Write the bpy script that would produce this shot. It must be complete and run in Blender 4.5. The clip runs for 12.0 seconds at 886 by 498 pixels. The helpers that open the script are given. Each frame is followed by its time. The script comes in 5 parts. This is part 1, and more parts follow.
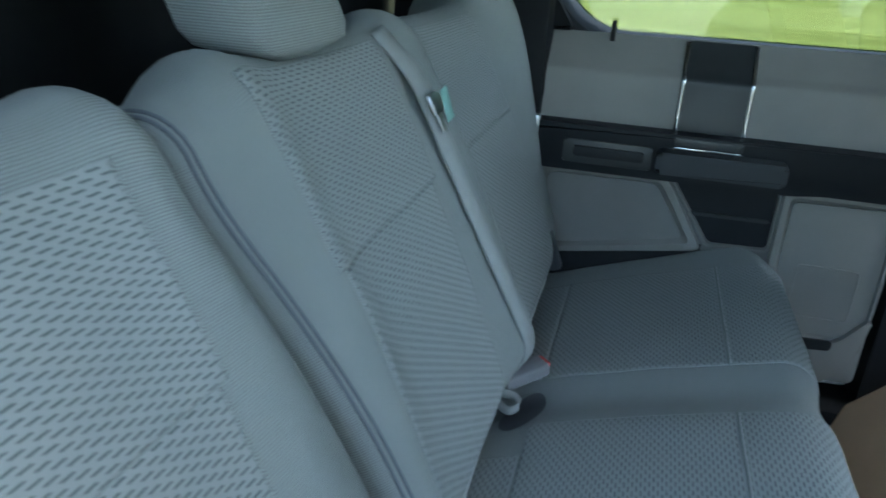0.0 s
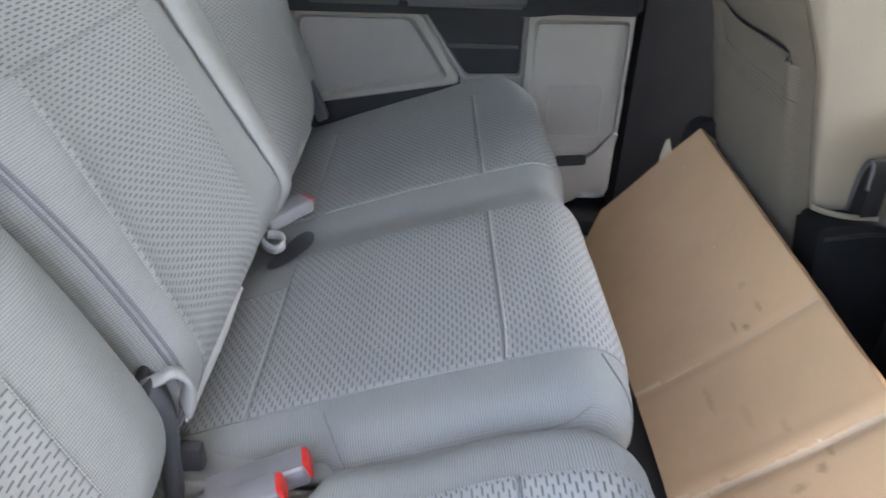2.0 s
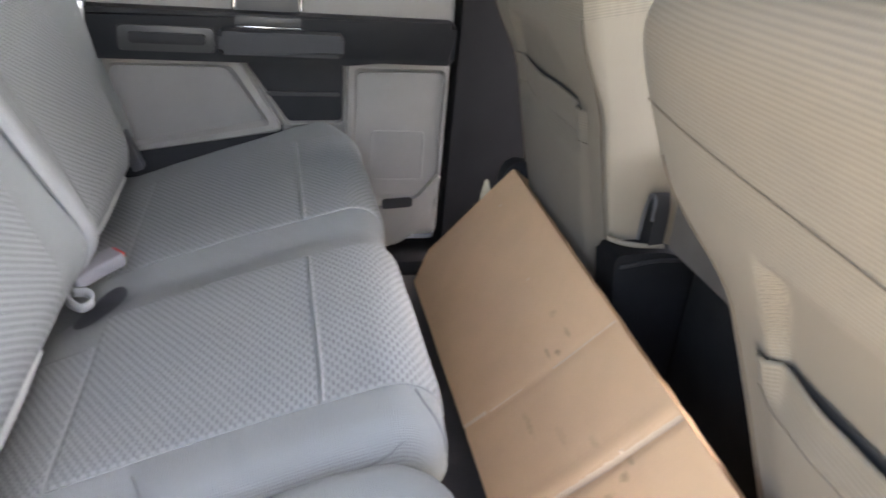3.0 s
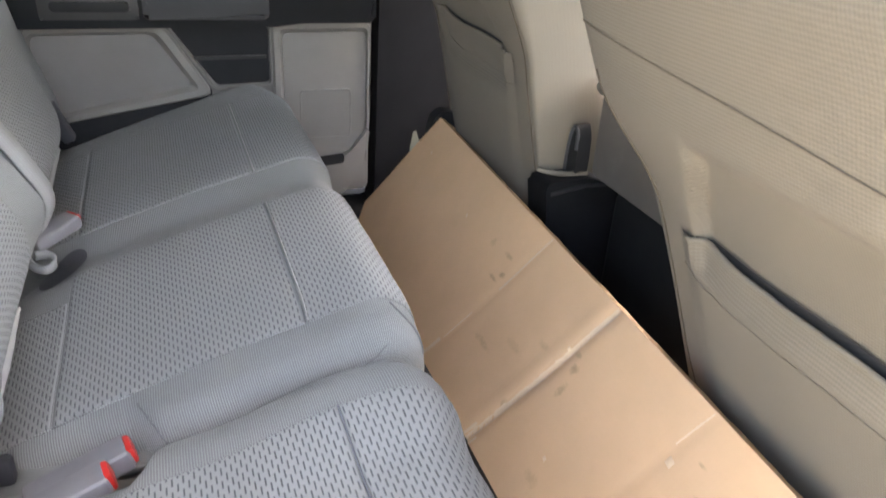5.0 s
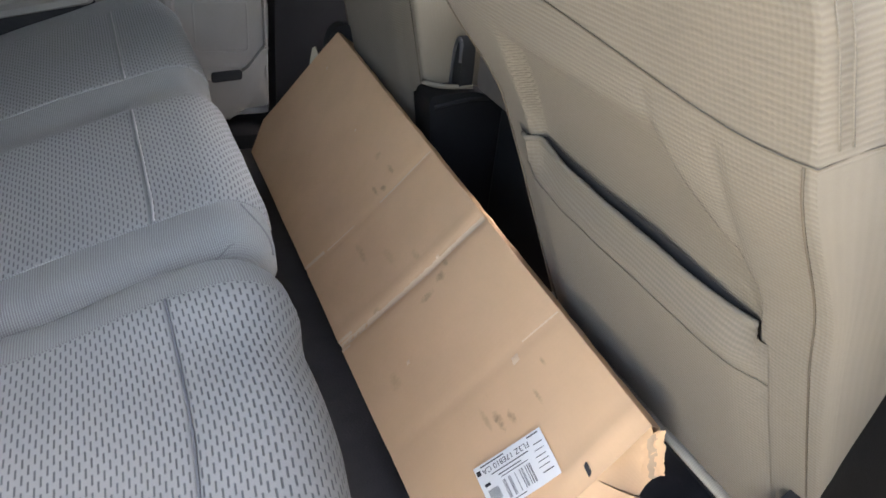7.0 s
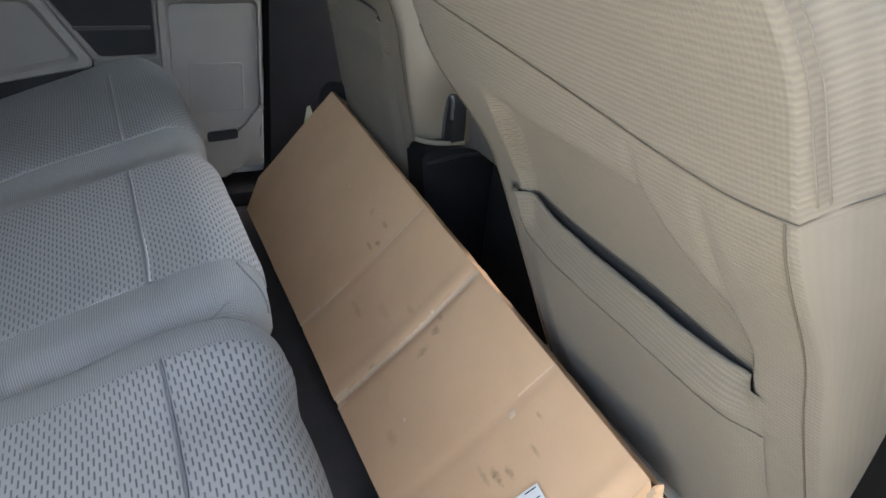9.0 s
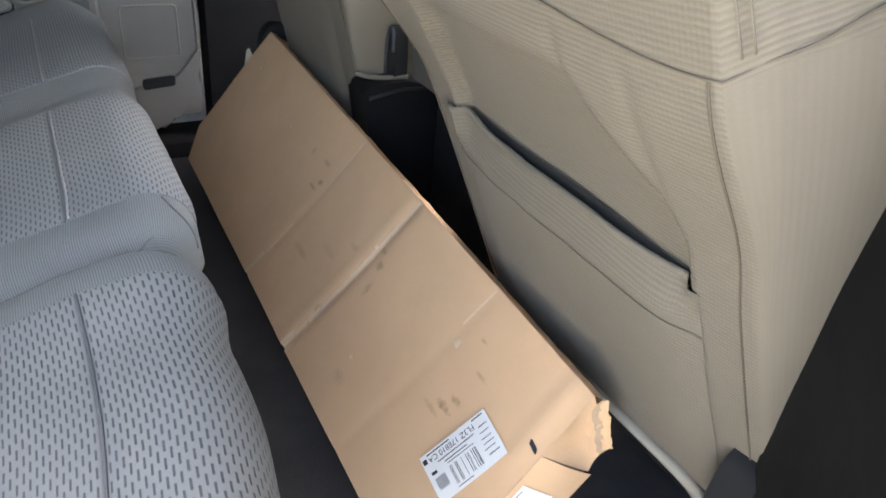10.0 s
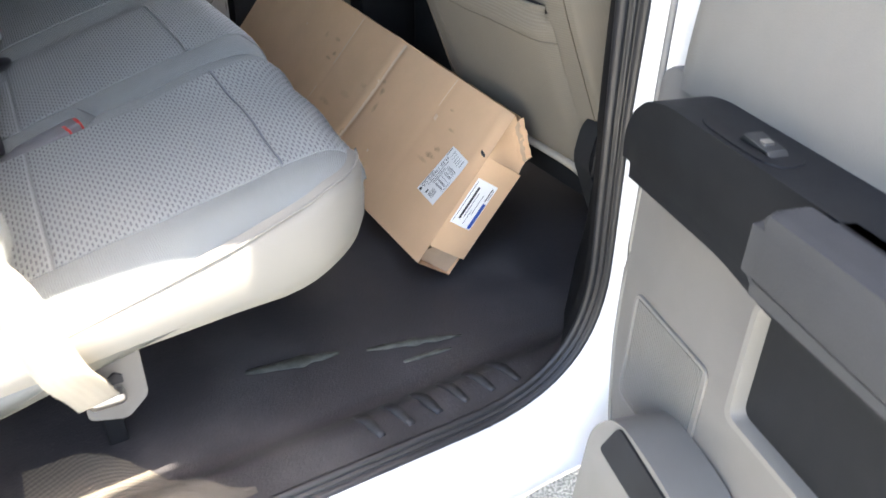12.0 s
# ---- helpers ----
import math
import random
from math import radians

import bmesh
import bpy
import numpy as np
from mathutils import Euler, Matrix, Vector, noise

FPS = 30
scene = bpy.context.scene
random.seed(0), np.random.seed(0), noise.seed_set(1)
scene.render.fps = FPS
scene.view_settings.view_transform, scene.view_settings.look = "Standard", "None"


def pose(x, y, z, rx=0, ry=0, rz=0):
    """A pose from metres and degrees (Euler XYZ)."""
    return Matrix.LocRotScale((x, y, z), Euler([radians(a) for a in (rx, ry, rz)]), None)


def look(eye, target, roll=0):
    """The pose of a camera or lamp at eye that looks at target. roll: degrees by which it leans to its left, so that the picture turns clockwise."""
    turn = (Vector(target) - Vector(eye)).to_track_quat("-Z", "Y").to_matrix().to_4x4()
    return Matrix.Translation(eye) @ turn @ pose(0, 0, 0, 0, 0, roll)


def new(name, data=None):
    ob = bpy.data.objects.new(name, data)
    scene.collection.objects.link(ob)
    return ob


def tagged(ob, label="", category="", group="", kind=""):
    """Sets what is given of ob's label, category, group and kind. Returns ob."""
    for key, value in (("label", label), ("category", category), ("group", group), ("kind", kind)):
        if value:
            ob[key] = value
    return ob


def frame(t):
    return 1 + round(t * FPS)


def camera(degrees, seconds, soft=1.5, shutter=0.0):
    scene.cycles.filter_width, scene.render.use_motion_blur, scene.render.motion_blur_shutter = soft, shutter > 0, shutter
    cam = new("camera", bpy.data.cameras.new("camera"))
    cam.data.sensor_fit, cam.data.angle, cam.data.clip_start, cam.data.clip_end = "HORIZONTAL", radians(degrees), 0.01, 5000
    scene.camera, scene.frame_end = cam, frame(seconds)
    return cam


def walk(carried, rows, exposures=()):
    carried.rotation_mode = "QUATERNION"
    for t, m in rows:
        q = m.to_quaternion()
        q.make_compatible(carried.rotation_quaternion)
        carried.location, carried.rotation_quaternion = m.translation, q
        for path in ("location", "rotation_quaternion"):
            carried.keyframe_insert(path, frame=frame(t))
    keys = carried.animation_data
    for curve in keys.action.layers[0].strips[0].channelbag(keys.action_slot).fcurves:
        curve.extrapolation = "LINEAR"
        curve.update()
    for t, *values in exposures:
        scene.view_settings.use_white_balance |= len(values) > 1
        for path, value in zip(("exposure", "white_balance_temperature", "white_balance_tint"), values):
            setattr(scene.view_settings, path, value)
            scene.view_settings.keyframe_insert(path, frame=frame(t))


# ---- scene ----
cam = camera(62.1, 12.0, 1.6, 0.5)

PATH = [
    (0, (0.136, -0.226, 0.911), (-0.328, 1.565, 0.149), 3.4),
    (0.5, (0.176, -0.191, 0.905), (-0.179, 1.61, 0.109), 4.0),
    (1, (0.205, -0.194, 0.887), (-0.031, 1.614, 0.067), 3.2),
    (1.5, (0.225, -0.218, 0.846), (0.12, 1.555, -0.072), 2.4),
    (2, (0.235, -0.241, 0.818), (0.279, 1.498, -0.17), 2.2),
    (2.5, (0.25, -0.265, 0.816), (0.444, 1.48, -0.141), 2.5),
    (3, (0.274, -0.262, 0.829), (0.72, 1.487, -0.033), 5.1),
    (3.2, (0.276, -0.261, 0.813), (0.782, 1.469, -0.054), 6.7),
    (4.8, (0.202, -0.356, 0.823), (0.847, 1.319, -0.058), 3.6),
    (5, (0.193, -0.346, 0.813), (0.863, 1.303, -0.099), 3.9),
    (5.5, (0.24, -0.359, 0.805), (0.919, 1.254, -0.164), 3.1),
    (6, (0.275, -0.384, 0.791), (1.009, 1.172, -0.23), 3.4),
    (6.5, (0.288, -0.404, 0.788), (1.072, 1.123, -0.239), 4.7),
    (7, (0.29, -0.406, 0.786), (1.068, 1.11, -0.262), 6.5),
    (7.5, (0.284, -0.4, 0.793), (1.057, 1.148, -0.21), 7.3),
    (7.7, (0.286, -0.402, 0.795), (1.055, 1.163, -0.185), 7.0),
    (9.3, (0.29, -0.417, 0.792), (1.108, 1.157, -0.132), 5.5),
    (9.5, (0.295, -0.425, 0.786), (1.123, 1.134, -0.153), 5.7),
    (10, (0.322, -0.417, 0.747), (1.198, 1.071, -0.263), 5.1),
    (10.5, (0.296, -0.477, 0.749), (1.197, 0.98, -0.284), 5.9),
    (11, (0.212, -0.677, 0.745), (1.092, 0.826, -0.237), 3.4),
    (11.2, (0.196, -0.758, 0.734), (1.065, 0.734, -0.275), 2.7),
    (11.5, (0.145, -0.839, 0.74), (0.995, 0.622, -0.328), 1.8),
    (12, (0.065, -0.913, 0.731), (0.941, 0.542, -0.327), 1.1),
]
EXPOSURES = [(0.0, 3.28, 5500, -8), (0.5, 3.83, 5850, -4), (1.0, 4.06, 6300, 2), (1.5, 4.25, 6780, 8), (2.0, 4.34, 7250, 13), (3.0, 4.48, 7600, 17), (5.5, 4.25, 7800, 15), (7.0, 3.78, 7450, 14), (9.5, 3.65, 7150, 11), (10.0, 3.8, 7300, 12), (10.5, 4.1, 7100, 11), (11.0, 3.85, 7150, 11), (11.5, 3.72, 7130, 11), (12.0, 3.52, 7100, 12)]
walk(cam, [(t, look(e, g, r)) for t, e, g, r in PATH], EXPOSURES)

# ---------------------------------------------------------------- world and sun
TO_SUN = Vector((0.485, -0.195, 1.0)).normalized()
world = bpy.data.worlds.new("sky")
scene.world = world
world.use_nodes = True
wn = world.node_tree.nodes
sky = wn.new("ShaderNodeTexSky")
sky.sky_type, sky.sun_disc = "NISHITA", False
sky.sun_elevation = math.asin(TO_SUN.z)
sky.sun_rotation = math.atan2(TO_SUN.x, TO_SUN.y)
sky.air_density, sky.dust_density = 1.0, 4.0
wn["Background"].inputs["Strength"].default_value = 0.15
world.node_tree.links.new(sky.outputs["Color"], wn["Background"].inputs["Color"])
sun = new("sun", bpy.data.lights.new("sun", "SUN"))
sun.data.energy, sun.data.angle, sun.data.color = 3.2, radians(0.53), (1.0, 0.95, 0.86)
sun.matrix_world = Matrix.Translation((3, -3, 6)) @ TO_SUN.to_track_quat("Z", "Y").to_matrix().to_4x4()

# ---------------------------------------------------------------- materials


def material(name, rough=0.7, metal=0.0, spec=0.5):
    m = bpy.data.materials.new(name)
    m.use_nodes = True
    b = m.node_tree.nodes["Principled BSDF"]
    b.inputs["Roughness"].default_value = rough
    b.inputs["Metallic"].default_value = metal
    b.inputs["Specular IOR Level"].default_value = spec
    return m, m.node_tree.nodes, m.node_tree.links, b


def math_node(n, l, op, a, b=None, c=None):
    q = n.new("ShaderNodeMath")
    q.operation = op
    for i, v in enumerate((a, b, c)):
        if v is None:
            continue
        if isinstance(v, (int, float)):
            q.inputs[i].default_value = v
        else:
            l.new(v, q.inputs[i])
    return q.outputs[0]


def noise_tex(n, l, scale, detail=3, rough=0.5, vec=None):
    q = n.new("ShaderNodeTexNoise")
    q.inputs["Scale"].default_value = scale
    q.inputs["Detail"].default_value = detail
    q.inputs["Roughness"].default_value = rough
    if vec is None:
        vec = n.new("ShaderNodeTexCoord").outputs["Object"]
    l.new(vec, q.inputs["Vector"])
    return q.outputs["Fac"]


def mix(n, l, fac, a, b, kind="MIX"):
    q = n.new("ShaderNodeMix")
    q.data_type, q.blend_type = "RGBA", kind
    for sock, v in ((q.inputs["Factor"], fac), (q.inputs["A"], a), (q.inputs["B"], b)):
        if isinstance(v, (int, float)):
            sock.default_value = v
        elif isinstance(v, tuple):
            sock.default_value = (*v, 1)
        else:
            l.new(v, sock)
    return q.outputs["Result"]


def ramp(n, l, fac, lo, hi):
    q = n.new("ShaderNodeMapRange")
    q.interpolation_type = "SMOOTHSTEP"
    l.new(fac, q.inputs["Value"])
    q.inputs["From Min"].default_value, q.inputs["From Max"].default_value = lo, hi
    return q.outputs["Result"]


def bump(n, l, b, height, strength, dist=0.001):
    q = n.new("ShaderNodeBump")
    q.inputs["Strength"].default_value, q.inputs["Distance"].default_value = strength, dist
    l.new(height, q.inputs["Height"])
    l.new(q.outputs["Normal"], b.inputs["Normal"])
    return q


def plain(name, colour, rough=0.6, metal=0.0, grain=400, depth=0.25, stain=0.12, spec=0.5, stain_scale=7):
    """A surface with fine grain and broad, faint stains."""
    m, n, l, b = material(name, rough, metal, spec)
    dark = tuple(c * (1 - 2 * stain) for c in colour)
    broad = ramp(n, l, noise_tex(n, l, stain_scale, 5, 0.6), 0.3, 0.75)
    fine = noise_tex(n, l, grain, 2)
    col = mix(n, l, broad, dark, colour)
    col = mix(n, l, math_node(n, l, "MULTIPLY", fine, 0.25), col, tuple(c * 0.7 for c in colour))
    l.new(col, b.inputs["Base Color"])
    r = math_node(n, l, "MULTIPLY_ADD", broad, -0.12, rough + 0.06)
    l.new(r, b.inputs["Roughness"])
    if depth:
        bump(n, l, b, fine, depth, 0.0008)
    return m


def uv_axes(n, l):
    uv = n.new("ShaderNodeUVMap")
    s = n.new("ShaderNodeSeparateXYZ")
    l.new(uv.outputs["UV"], s.inputs[0])
    return s.outputs["X"], s.outputs["Y"]


def ribbed_fabric(name, colour, pitch=0.0016, depth=0.45, contrast=0.2, across=True):
    """Woven cloth with fine ribs; UV is in metres."""
    m, n, l, b = material(name, 0.92, 0.0, 0.15)
    u, v = uv_axes(n, l)
    rib = math_node(n, l, "SINE", math_node(n, l, "MULTIPLY", v if across else u, 2 * math.pi / pitch))
    thread = math_node(n, l, "SINE", math_node(n, l, "MULTIPLY", u if across else v, 2 * math.pi / (pitch * 0.8)))
    h = math_node(n, l, "MULTIPLY_ADD", thread, 0.35, rib)
    hn = math_node(n, l, "MULTIPLY_ADD", h, 0.37, 0.5)
    broad = noise_tex(n, l, 9, 5, 0.6)
    fuzz = noise_tex(n, l, 700, 2)
    dark = tuple(c * (1 - contrast) for c in colour)
    col = mix(n, l, hn, dark, colour)
    col = mix(n, l, math_node(n, l, "MULTIPLY", ramp(n, l, broad, 0.35, 0.8), 0.22), col, tuple(c * 0.72 for c in colour))
    col = mix(n, l, math_node(n, l, "MULTIPLY", fuzz, 0.2), col, tuple(min(1, c * 1.25) for c in colour))
    l.new(col, b.inputs["Base Color"])
    b.inputs["Sheen Weight"].default_value = 0.05
    bump(n, l, b, math_node(n, l, "MULTIPLY_ADD", fuzz, 0.4, hn), depth, 0.0006)
    return m


def dashed_fabric(name, light, dark, du=0.0075, dv=0.0155, width=0.30, length=0.66):
    """Seat cloth with staggered short dark slots that run along v."""
    m, n, l, b = material(name, 0.92, 0.0, 0.15)
    u, v = uv_axes(n, l)
    wob = noise_tex(n, l, 60, 2)
    uu = math_node(n, l, "MULTIPLY_ADD", wob, 0.10, math_node(n, l, "DIVIDE", u, du))
    row = math_node(n, l, "FLOOR", uu)
    shift = math_node(n, l, "MULTIPLY", math_node(n, l, "FLOORED_MODULO", row, 2.0), 0.5)
    vv = math_node(n, l, "ADD", math_node(n, l, "DIVIDE", v, dv), shift)
    a = math_node(n, l, "ABSOLUTE", math_node(n, l, "SUBTRACT", math_node(n, l, "FRACT", uu), 0.5))
    c = math_node(n, l, "ABSOLUTE", math_node(n, l, "SUBTRACT", math_node(n, l, "FRACT", vv), 0.5))
    inu = math_node(n, l, "SUBTRACT", 1.0, ramp(n, l, a, width * 0.5 - 0.07, width * 0.5 + 0.09))
    inv = math_node(n, l, "SUBTRACT", 1.0, ramp(n, l, c, length * 0.5 - 0.06, length * 0.5 + 0.04))
    slot = math_node(n, l, "MULTIPLY", inu, inv)
    broad = noise_tex(n, l, 8, 5, 0.6)
    fuzz = noise_tex(n, l, 800, 2)
    col = mix(n, l, slot, light, dark)
    col = mix(n, l, math_node(n, l, "MULTIPLY", ramp(n, l, broad, 0.4, 0.8), 0.2), col, tuple(x * 0.7 for x in light))
    col = mix(n, l, math_node(n, l, "MULTIPLY", fuzz, 0.25), col, tuple(min(1, x * 1.2) for x in light))
    l.new(col, b.inputs["Base Color"])
    b.inputs["Sheen Weight"].default_value = 0.05
    h = math_node(n, l, "SUBTRACT", math_node(n, l, "MULTIPLY", fuzz, 0.3), slot)
    bump(n, l, b, h, 0.7, 0.0012)
    return m


# worn marks on the box lid: along, across (metres), size along, size across, strength
MARKS = [(0.135, 0.165, 0.020, 0.007, 0.75), (0.125, 0.182, 0.013, 0.006, 0.6), (0.150, 0.150, 0.024, 0.005, 0.35), (0.120, 0.225, 0.014, 0.004, 0.5),
         (0.380, 0.205, 0.010, 0.012, 0.6), (0.372, 0.170, 0.008, 0.018, 0.45), (0.430, 0.085, 0.008, 0.010, 0.4), (0.640, 0.205, 0.012, 0.007, 0.6), (0.655, 0.190, 0.018, 0.005, 0.5),
         (0.560, 0.110, 0.040, 0.008, 0.3), (0.300, 0.060, 0.020, 0.012, 0.25), (0.72, 0.23, 0.012, 0.010, 0.3),
         (0.395, 0.222, 0.012, 0.006, 0.5), (0.150, 0.255, 0.010, 0.003, 0.45), (0.455, 0.190, 0.016, 0.009, 0.25), (0.660, 0.235, 0.020, 0.006, 0.4), (0.500, 0.150, 0.030, 0.010, 0.22)]


def cardboard(name, base, marks):
    m, n, l, b = material(name, 0.85, 0.0, 0.2)
    u, v = uv_axes(n, l)
    broad = noise_tex(n, l, 4, 6, 0.6)
    fib = n.new("ShaderNodeTexNoise")
    comb = n.new("ShaderNodeCombineXYZ")
    l.new(math_node(n, l, "MULTIPLY", u, 60), comb.inputs[0])
    l.new(math_node(n, l, "MULTIPLY", v, 420), comb.inputs[1])
    l.new(comb.outputs[0], fib.inputs["Vector"])
    fib.inputs["Scale"].default_value = 1.0
    flute = math_node(n, l, "SINE", math_node(n, l, "MULTIPLY", u, 2 * math.pi / 0.0075))
    col = mix(n, l, ramp(n, l, broad, 0.3, 0.75), tuple(c * 0.86 for c in base), base)
    col = mix(n, l, math_node(n, l, "MULTIPLY", fib.outputs["Fac"], 0.22), col, tuple(c * 0.78 for c in base))
    scuff = ramp(n, l, noise_tex(n, l, 17, 6, 0.75), 0.64, 0.80)
    col = mix(n, l, math_node(n, l, "MULTIPLY", scuff, 0.22), col, tuple(c * 0.5 for c in base))
    rough_edge = noise_tex(n, l, 130, 4, 0.7)
    for mu, mv, su, sv, k in marks:
        du = math_node(n, l, "DIVIDE", math_node(n, l, "SUBTRACT", u, mu), su)
        dv = math_node(n, l, "DIVIDE", math_node(n, l, "SUBTRACT", v, mv), sv)
        d = math_node(n, l, "ADD", math_node(n, l, "MULTIPLY", du, du), math_node(n, l, "MULTIPLY", dv, dv))
        d = math_node(n, l, "MULTIPLY_ADD", rough_edge, 2.2, d)
        f = math_node(n, l, "SUBTRACT", 1.0, ramp(n, l, d, 0.7, 2.0))
        col = mix(n, l, math_node(n, l, "MULTIPLY", f, k), col, tuple(c * 0.32 for c in base))
    l.new(col, b.inputs["Base Color"])
    h = math_node(n, l, "MULTIPLY_ADD", flute, 0.009, broad)
    bump(n, l, b, h, 0.35, 0.004)
    return m


def tinted_glass(name, tint):
    m, n, l, b = material(name)
    n.remove(b)
    t = n.new("ShaderNodeBsdfTransparent")
    t.inputs["Color"].default_value = (*tint, 1)
    g = n.new("ShaderNodeBsdfGlossy")
    g.inputs["Roughness"].default_value = 0.02
    f = n.new("ShaderNodeFresnel")
    f.inputs["IOR"].default_value = 1.45
    mx = n.new("ShaderNodeMixShader")
    l.new(f.outputs[0], mx.inputs[0])
    l.new(t.outputs[0], mx.inputs[1])
    l.new(g.outputs[0], mx.inputs[2])
    l.new(mx.outputs[0], n["Material Output"].inputs["Surface"])
    return m


GREY = (0.294, 0.311, 0.307)
M_CLOTH = ribbed_fabric("grey ribbed seat cloth", GREY, 0.0026, 1.0, 0.50)
M_DASH = dashed_fabric("grey seat cloth with dark slots", (0.268, 0.281, 0.280), (0.078, 0.086, 0.092), 0.0048, 0.0165, 0.30, 0.60)
M_PIPING = ribbed_fabric("grey piping cord", (0.16, 0.17, 0.19), 0.003)
M_SEAM = ribbed_fabric("grey sewn seam", (0.19, 0.20, 0.20), 0.003)
M_SKIRT = ribbed_fabric("stone vinyl skirt", (0.240, 0.231, 0.208), 0.0016, 0.25, 0.12)
M_COVER = ribbed_fabric("beige seat cover twill", (0.193, 0.172, 0.138), 0.0046, 0.7, 0.22)
M_COVER_SIDE = ribbed_fabric("beige smooth seat cover", (0.190, 0.169, 0.136), 0.0015, 0.3, 0.12)
M_POCKET_SHADE = plain("dark pocket shade", (0.045, 0.043, 0.042), 0.9)
M_THREAD = plain("dark seam thread", (0.140, 0.119, 0.092), 0.95, depth=0.0, spec=0.05)
M_CREASE = plain("beige seam thread", (0.165, 0.143, 0.112), 0.95, depth=0.0, spec=0.05)
M_STITCH = plain("pale stitch thread", (0.45, 0.45, 0.44), 0.9)
M_STRAP = ribbed_fabric("grey belt webbing", (0.30, 0.31, 0.307), 0.0024, 0.5, 0.2)
M_STRAP_BEIGE = ribbed_fabric("stone belt webbing", (0.40, 0.37, 0.31), 0.0024, 0.5, 0.2)
M_BUCKLE = plain("grey buckle plastic", (0.215, 0.215, 0.23), 0.45, depth=0.1)
M_RED = plain("red press button", (0.62, 0.035, 0.03), 0.35, depth=0.05)
M_CHROME = plain("bright chrome", (0.8, 0.8, 0.8), 0.12, 1.0, depth=0.0)
M_STEEL = plain("stamped steel", (0.5, 0.5, 0.5), 0.35, 1.0, depth=0.1)
M_BLACK = plain("black moulded plastic", (0.017, 0.018, 0.020), 0.62, depth=0.3, grain=900, spec=0.25)
M_BAND = plain("black soft band plastic", (0.011, 0.0125, 0.015), 0.55, depth=0.2, grain=900, spec=0.22)
M_BLACK_GLOSS = plain("dark satin trim", (0.022, 0.025, 0.027), 0.45, depth=0.1)
M_PANEL = plain("stone moulded plastic", (0.215, 0.206, 0.191), 0.55, depth=0.35, grain=700, stain=0.05)
M_PANEL_IN = plain("stone recessed plastic", (0.184, 0.176, 0.165), 0.6, depth=0.35, grain=700, stain=0.05)
# Stone plastic darkened to put the shade under the seat into its colour.
M_LEG_SHADED = plain("shaded stone support plastic", (0.165, 0.158, 0.146), 0.6, depth=0.35, grain=700, stain=0.08)
M_RUBBER = plain("black rubber seal", (0.016, 0.017, 0.020), 0.42, depth=0.1, spec=0.5)
M_PAINT = plain("white body paint", (0.82, 0.83, 0.83), 0.22, depth=0.0, stain=0.02)
def dusty_vinyl():
    m, n, l, b = material("dusty black vinyl", 0.5, 0.0, 0.4)
    broad = ramp(n, l, noise_tex(n, l, 6, 6, 0.65), 0.40, 0.75)
    grit = ramp(n, l, noise_tex(n, l, 190, 3, 0.6), 0.66, 0.74)
    fine = noise_tex(n, l, 320, 3)
    col = mix(n, l, broad, (0.046, 0.044, 0.047), (0.084, 0.080, 0.081))
    col = mix(n, l, math_node(n, l, "MULTIPLY", grit, 0.30), col, (0.16, 0.15, 0.14))
    l.new(col, b.inputs["Base Color"])
    l.new(math_node(n, l, "MULTIPLY_ADD", broad, 0.24, 0.36), b.inputs["Roughness"])
    bump(n, l, b, fine, 0.5, 0.0015)
    return m


M_MAT = dusty_vinyl()
M_SILL_RIB = plain("worn sill tread", (0.050, 0.053, 0.057), 0.5, depth=0.4, grain=500, stain=0.3, stain_scale=50)
M_SUN_STRIP = ribbed_fabric("tan ribbed sun patch", (0.165, 0.147, 0.122), 0.0075, 1.0, 0.45)
M_BOX = cardboard("brown corrugated cardboard", (0.77, 0.505, 0.305), MARKS)
M_BOX_PLAIN = cardboard("brown cardboard sides", (0.72, 0.475, 0.29), [])
M_BOX_EDGE = plain("torn cardboard edge", (0.56, 0.40, 0.27), 0.9, depth=0.5, grain=300)
M_BOX_WORN = plain("rubbed cardboard fold", (0.85, 0.64, 0.44), 0.9, depth=0.4, grain=250)
M_PAPER = plain("white label paper", (0.90, 0.90, 0.88), 0.6, depth=0.05, stain=0.03)
M_INK = plain("black print", (0.03, 0.03, 0.035), 0.7, depth=0.0)
M_BLUE = plain("blue print", (0.03, 0.09, 0.36), 0.6, depth=0.0)
M_LINER = plain("grey headliner", (0.16, 0.156, 0.148), 0.95, depth=0.4, grain=500)
M_ARM = plain("grey padded vinyl", (0.048, 0.050, 0.053), 0.7, depth=0.3, grain=700, stain=0.05, spec=0.25)
M_TRIM_DARK = plain("charcoal pillar trim", (0.011, 0.0115, 0.013), 0.7, depth=0.3, grain=700, spec=0.14)
M_HINGE = plain("dark grey hinge cover", (0.06, 0.065, 0.075), 0.5)
M_GLASS = tinted_glass("green tinted glass", (0.25, 0.278, 0.215))
M_NEAR_PANE = tinted_glass("near pane light-setting glass", (0.86, 0.89, 0.86))
M_FAR_PANE = tinted_glass("far pane dimming glass", (0.40, 0.43, 0.41))


def gravel():
    m, n, l, b = material("pale gravel and asphalt", 0.95, 0.0, 0.2)
    chips = ramp(n, l, noise_tex(n, l, 150, 3, 0.6), 0.40, 0.62)
    broad = ramp(n, l, noise_tex(n, l, 3, 5, 0.6), 0.3, 0.75)
    col = mix(n, l, chips, (0.20, 0.21, 0.20), (0.56, 0.56, 0.51))
    col = mix(n, l, math_node(n, l, "MULTIPLY", broad, 0.25), col, (0.42, 0.41, 0.36))
    l.new(col, b.inputs["Base Color"])
    bump(n, l, b, chips, 0.8, 0.004)
    return m


M_GROUND = gravel()


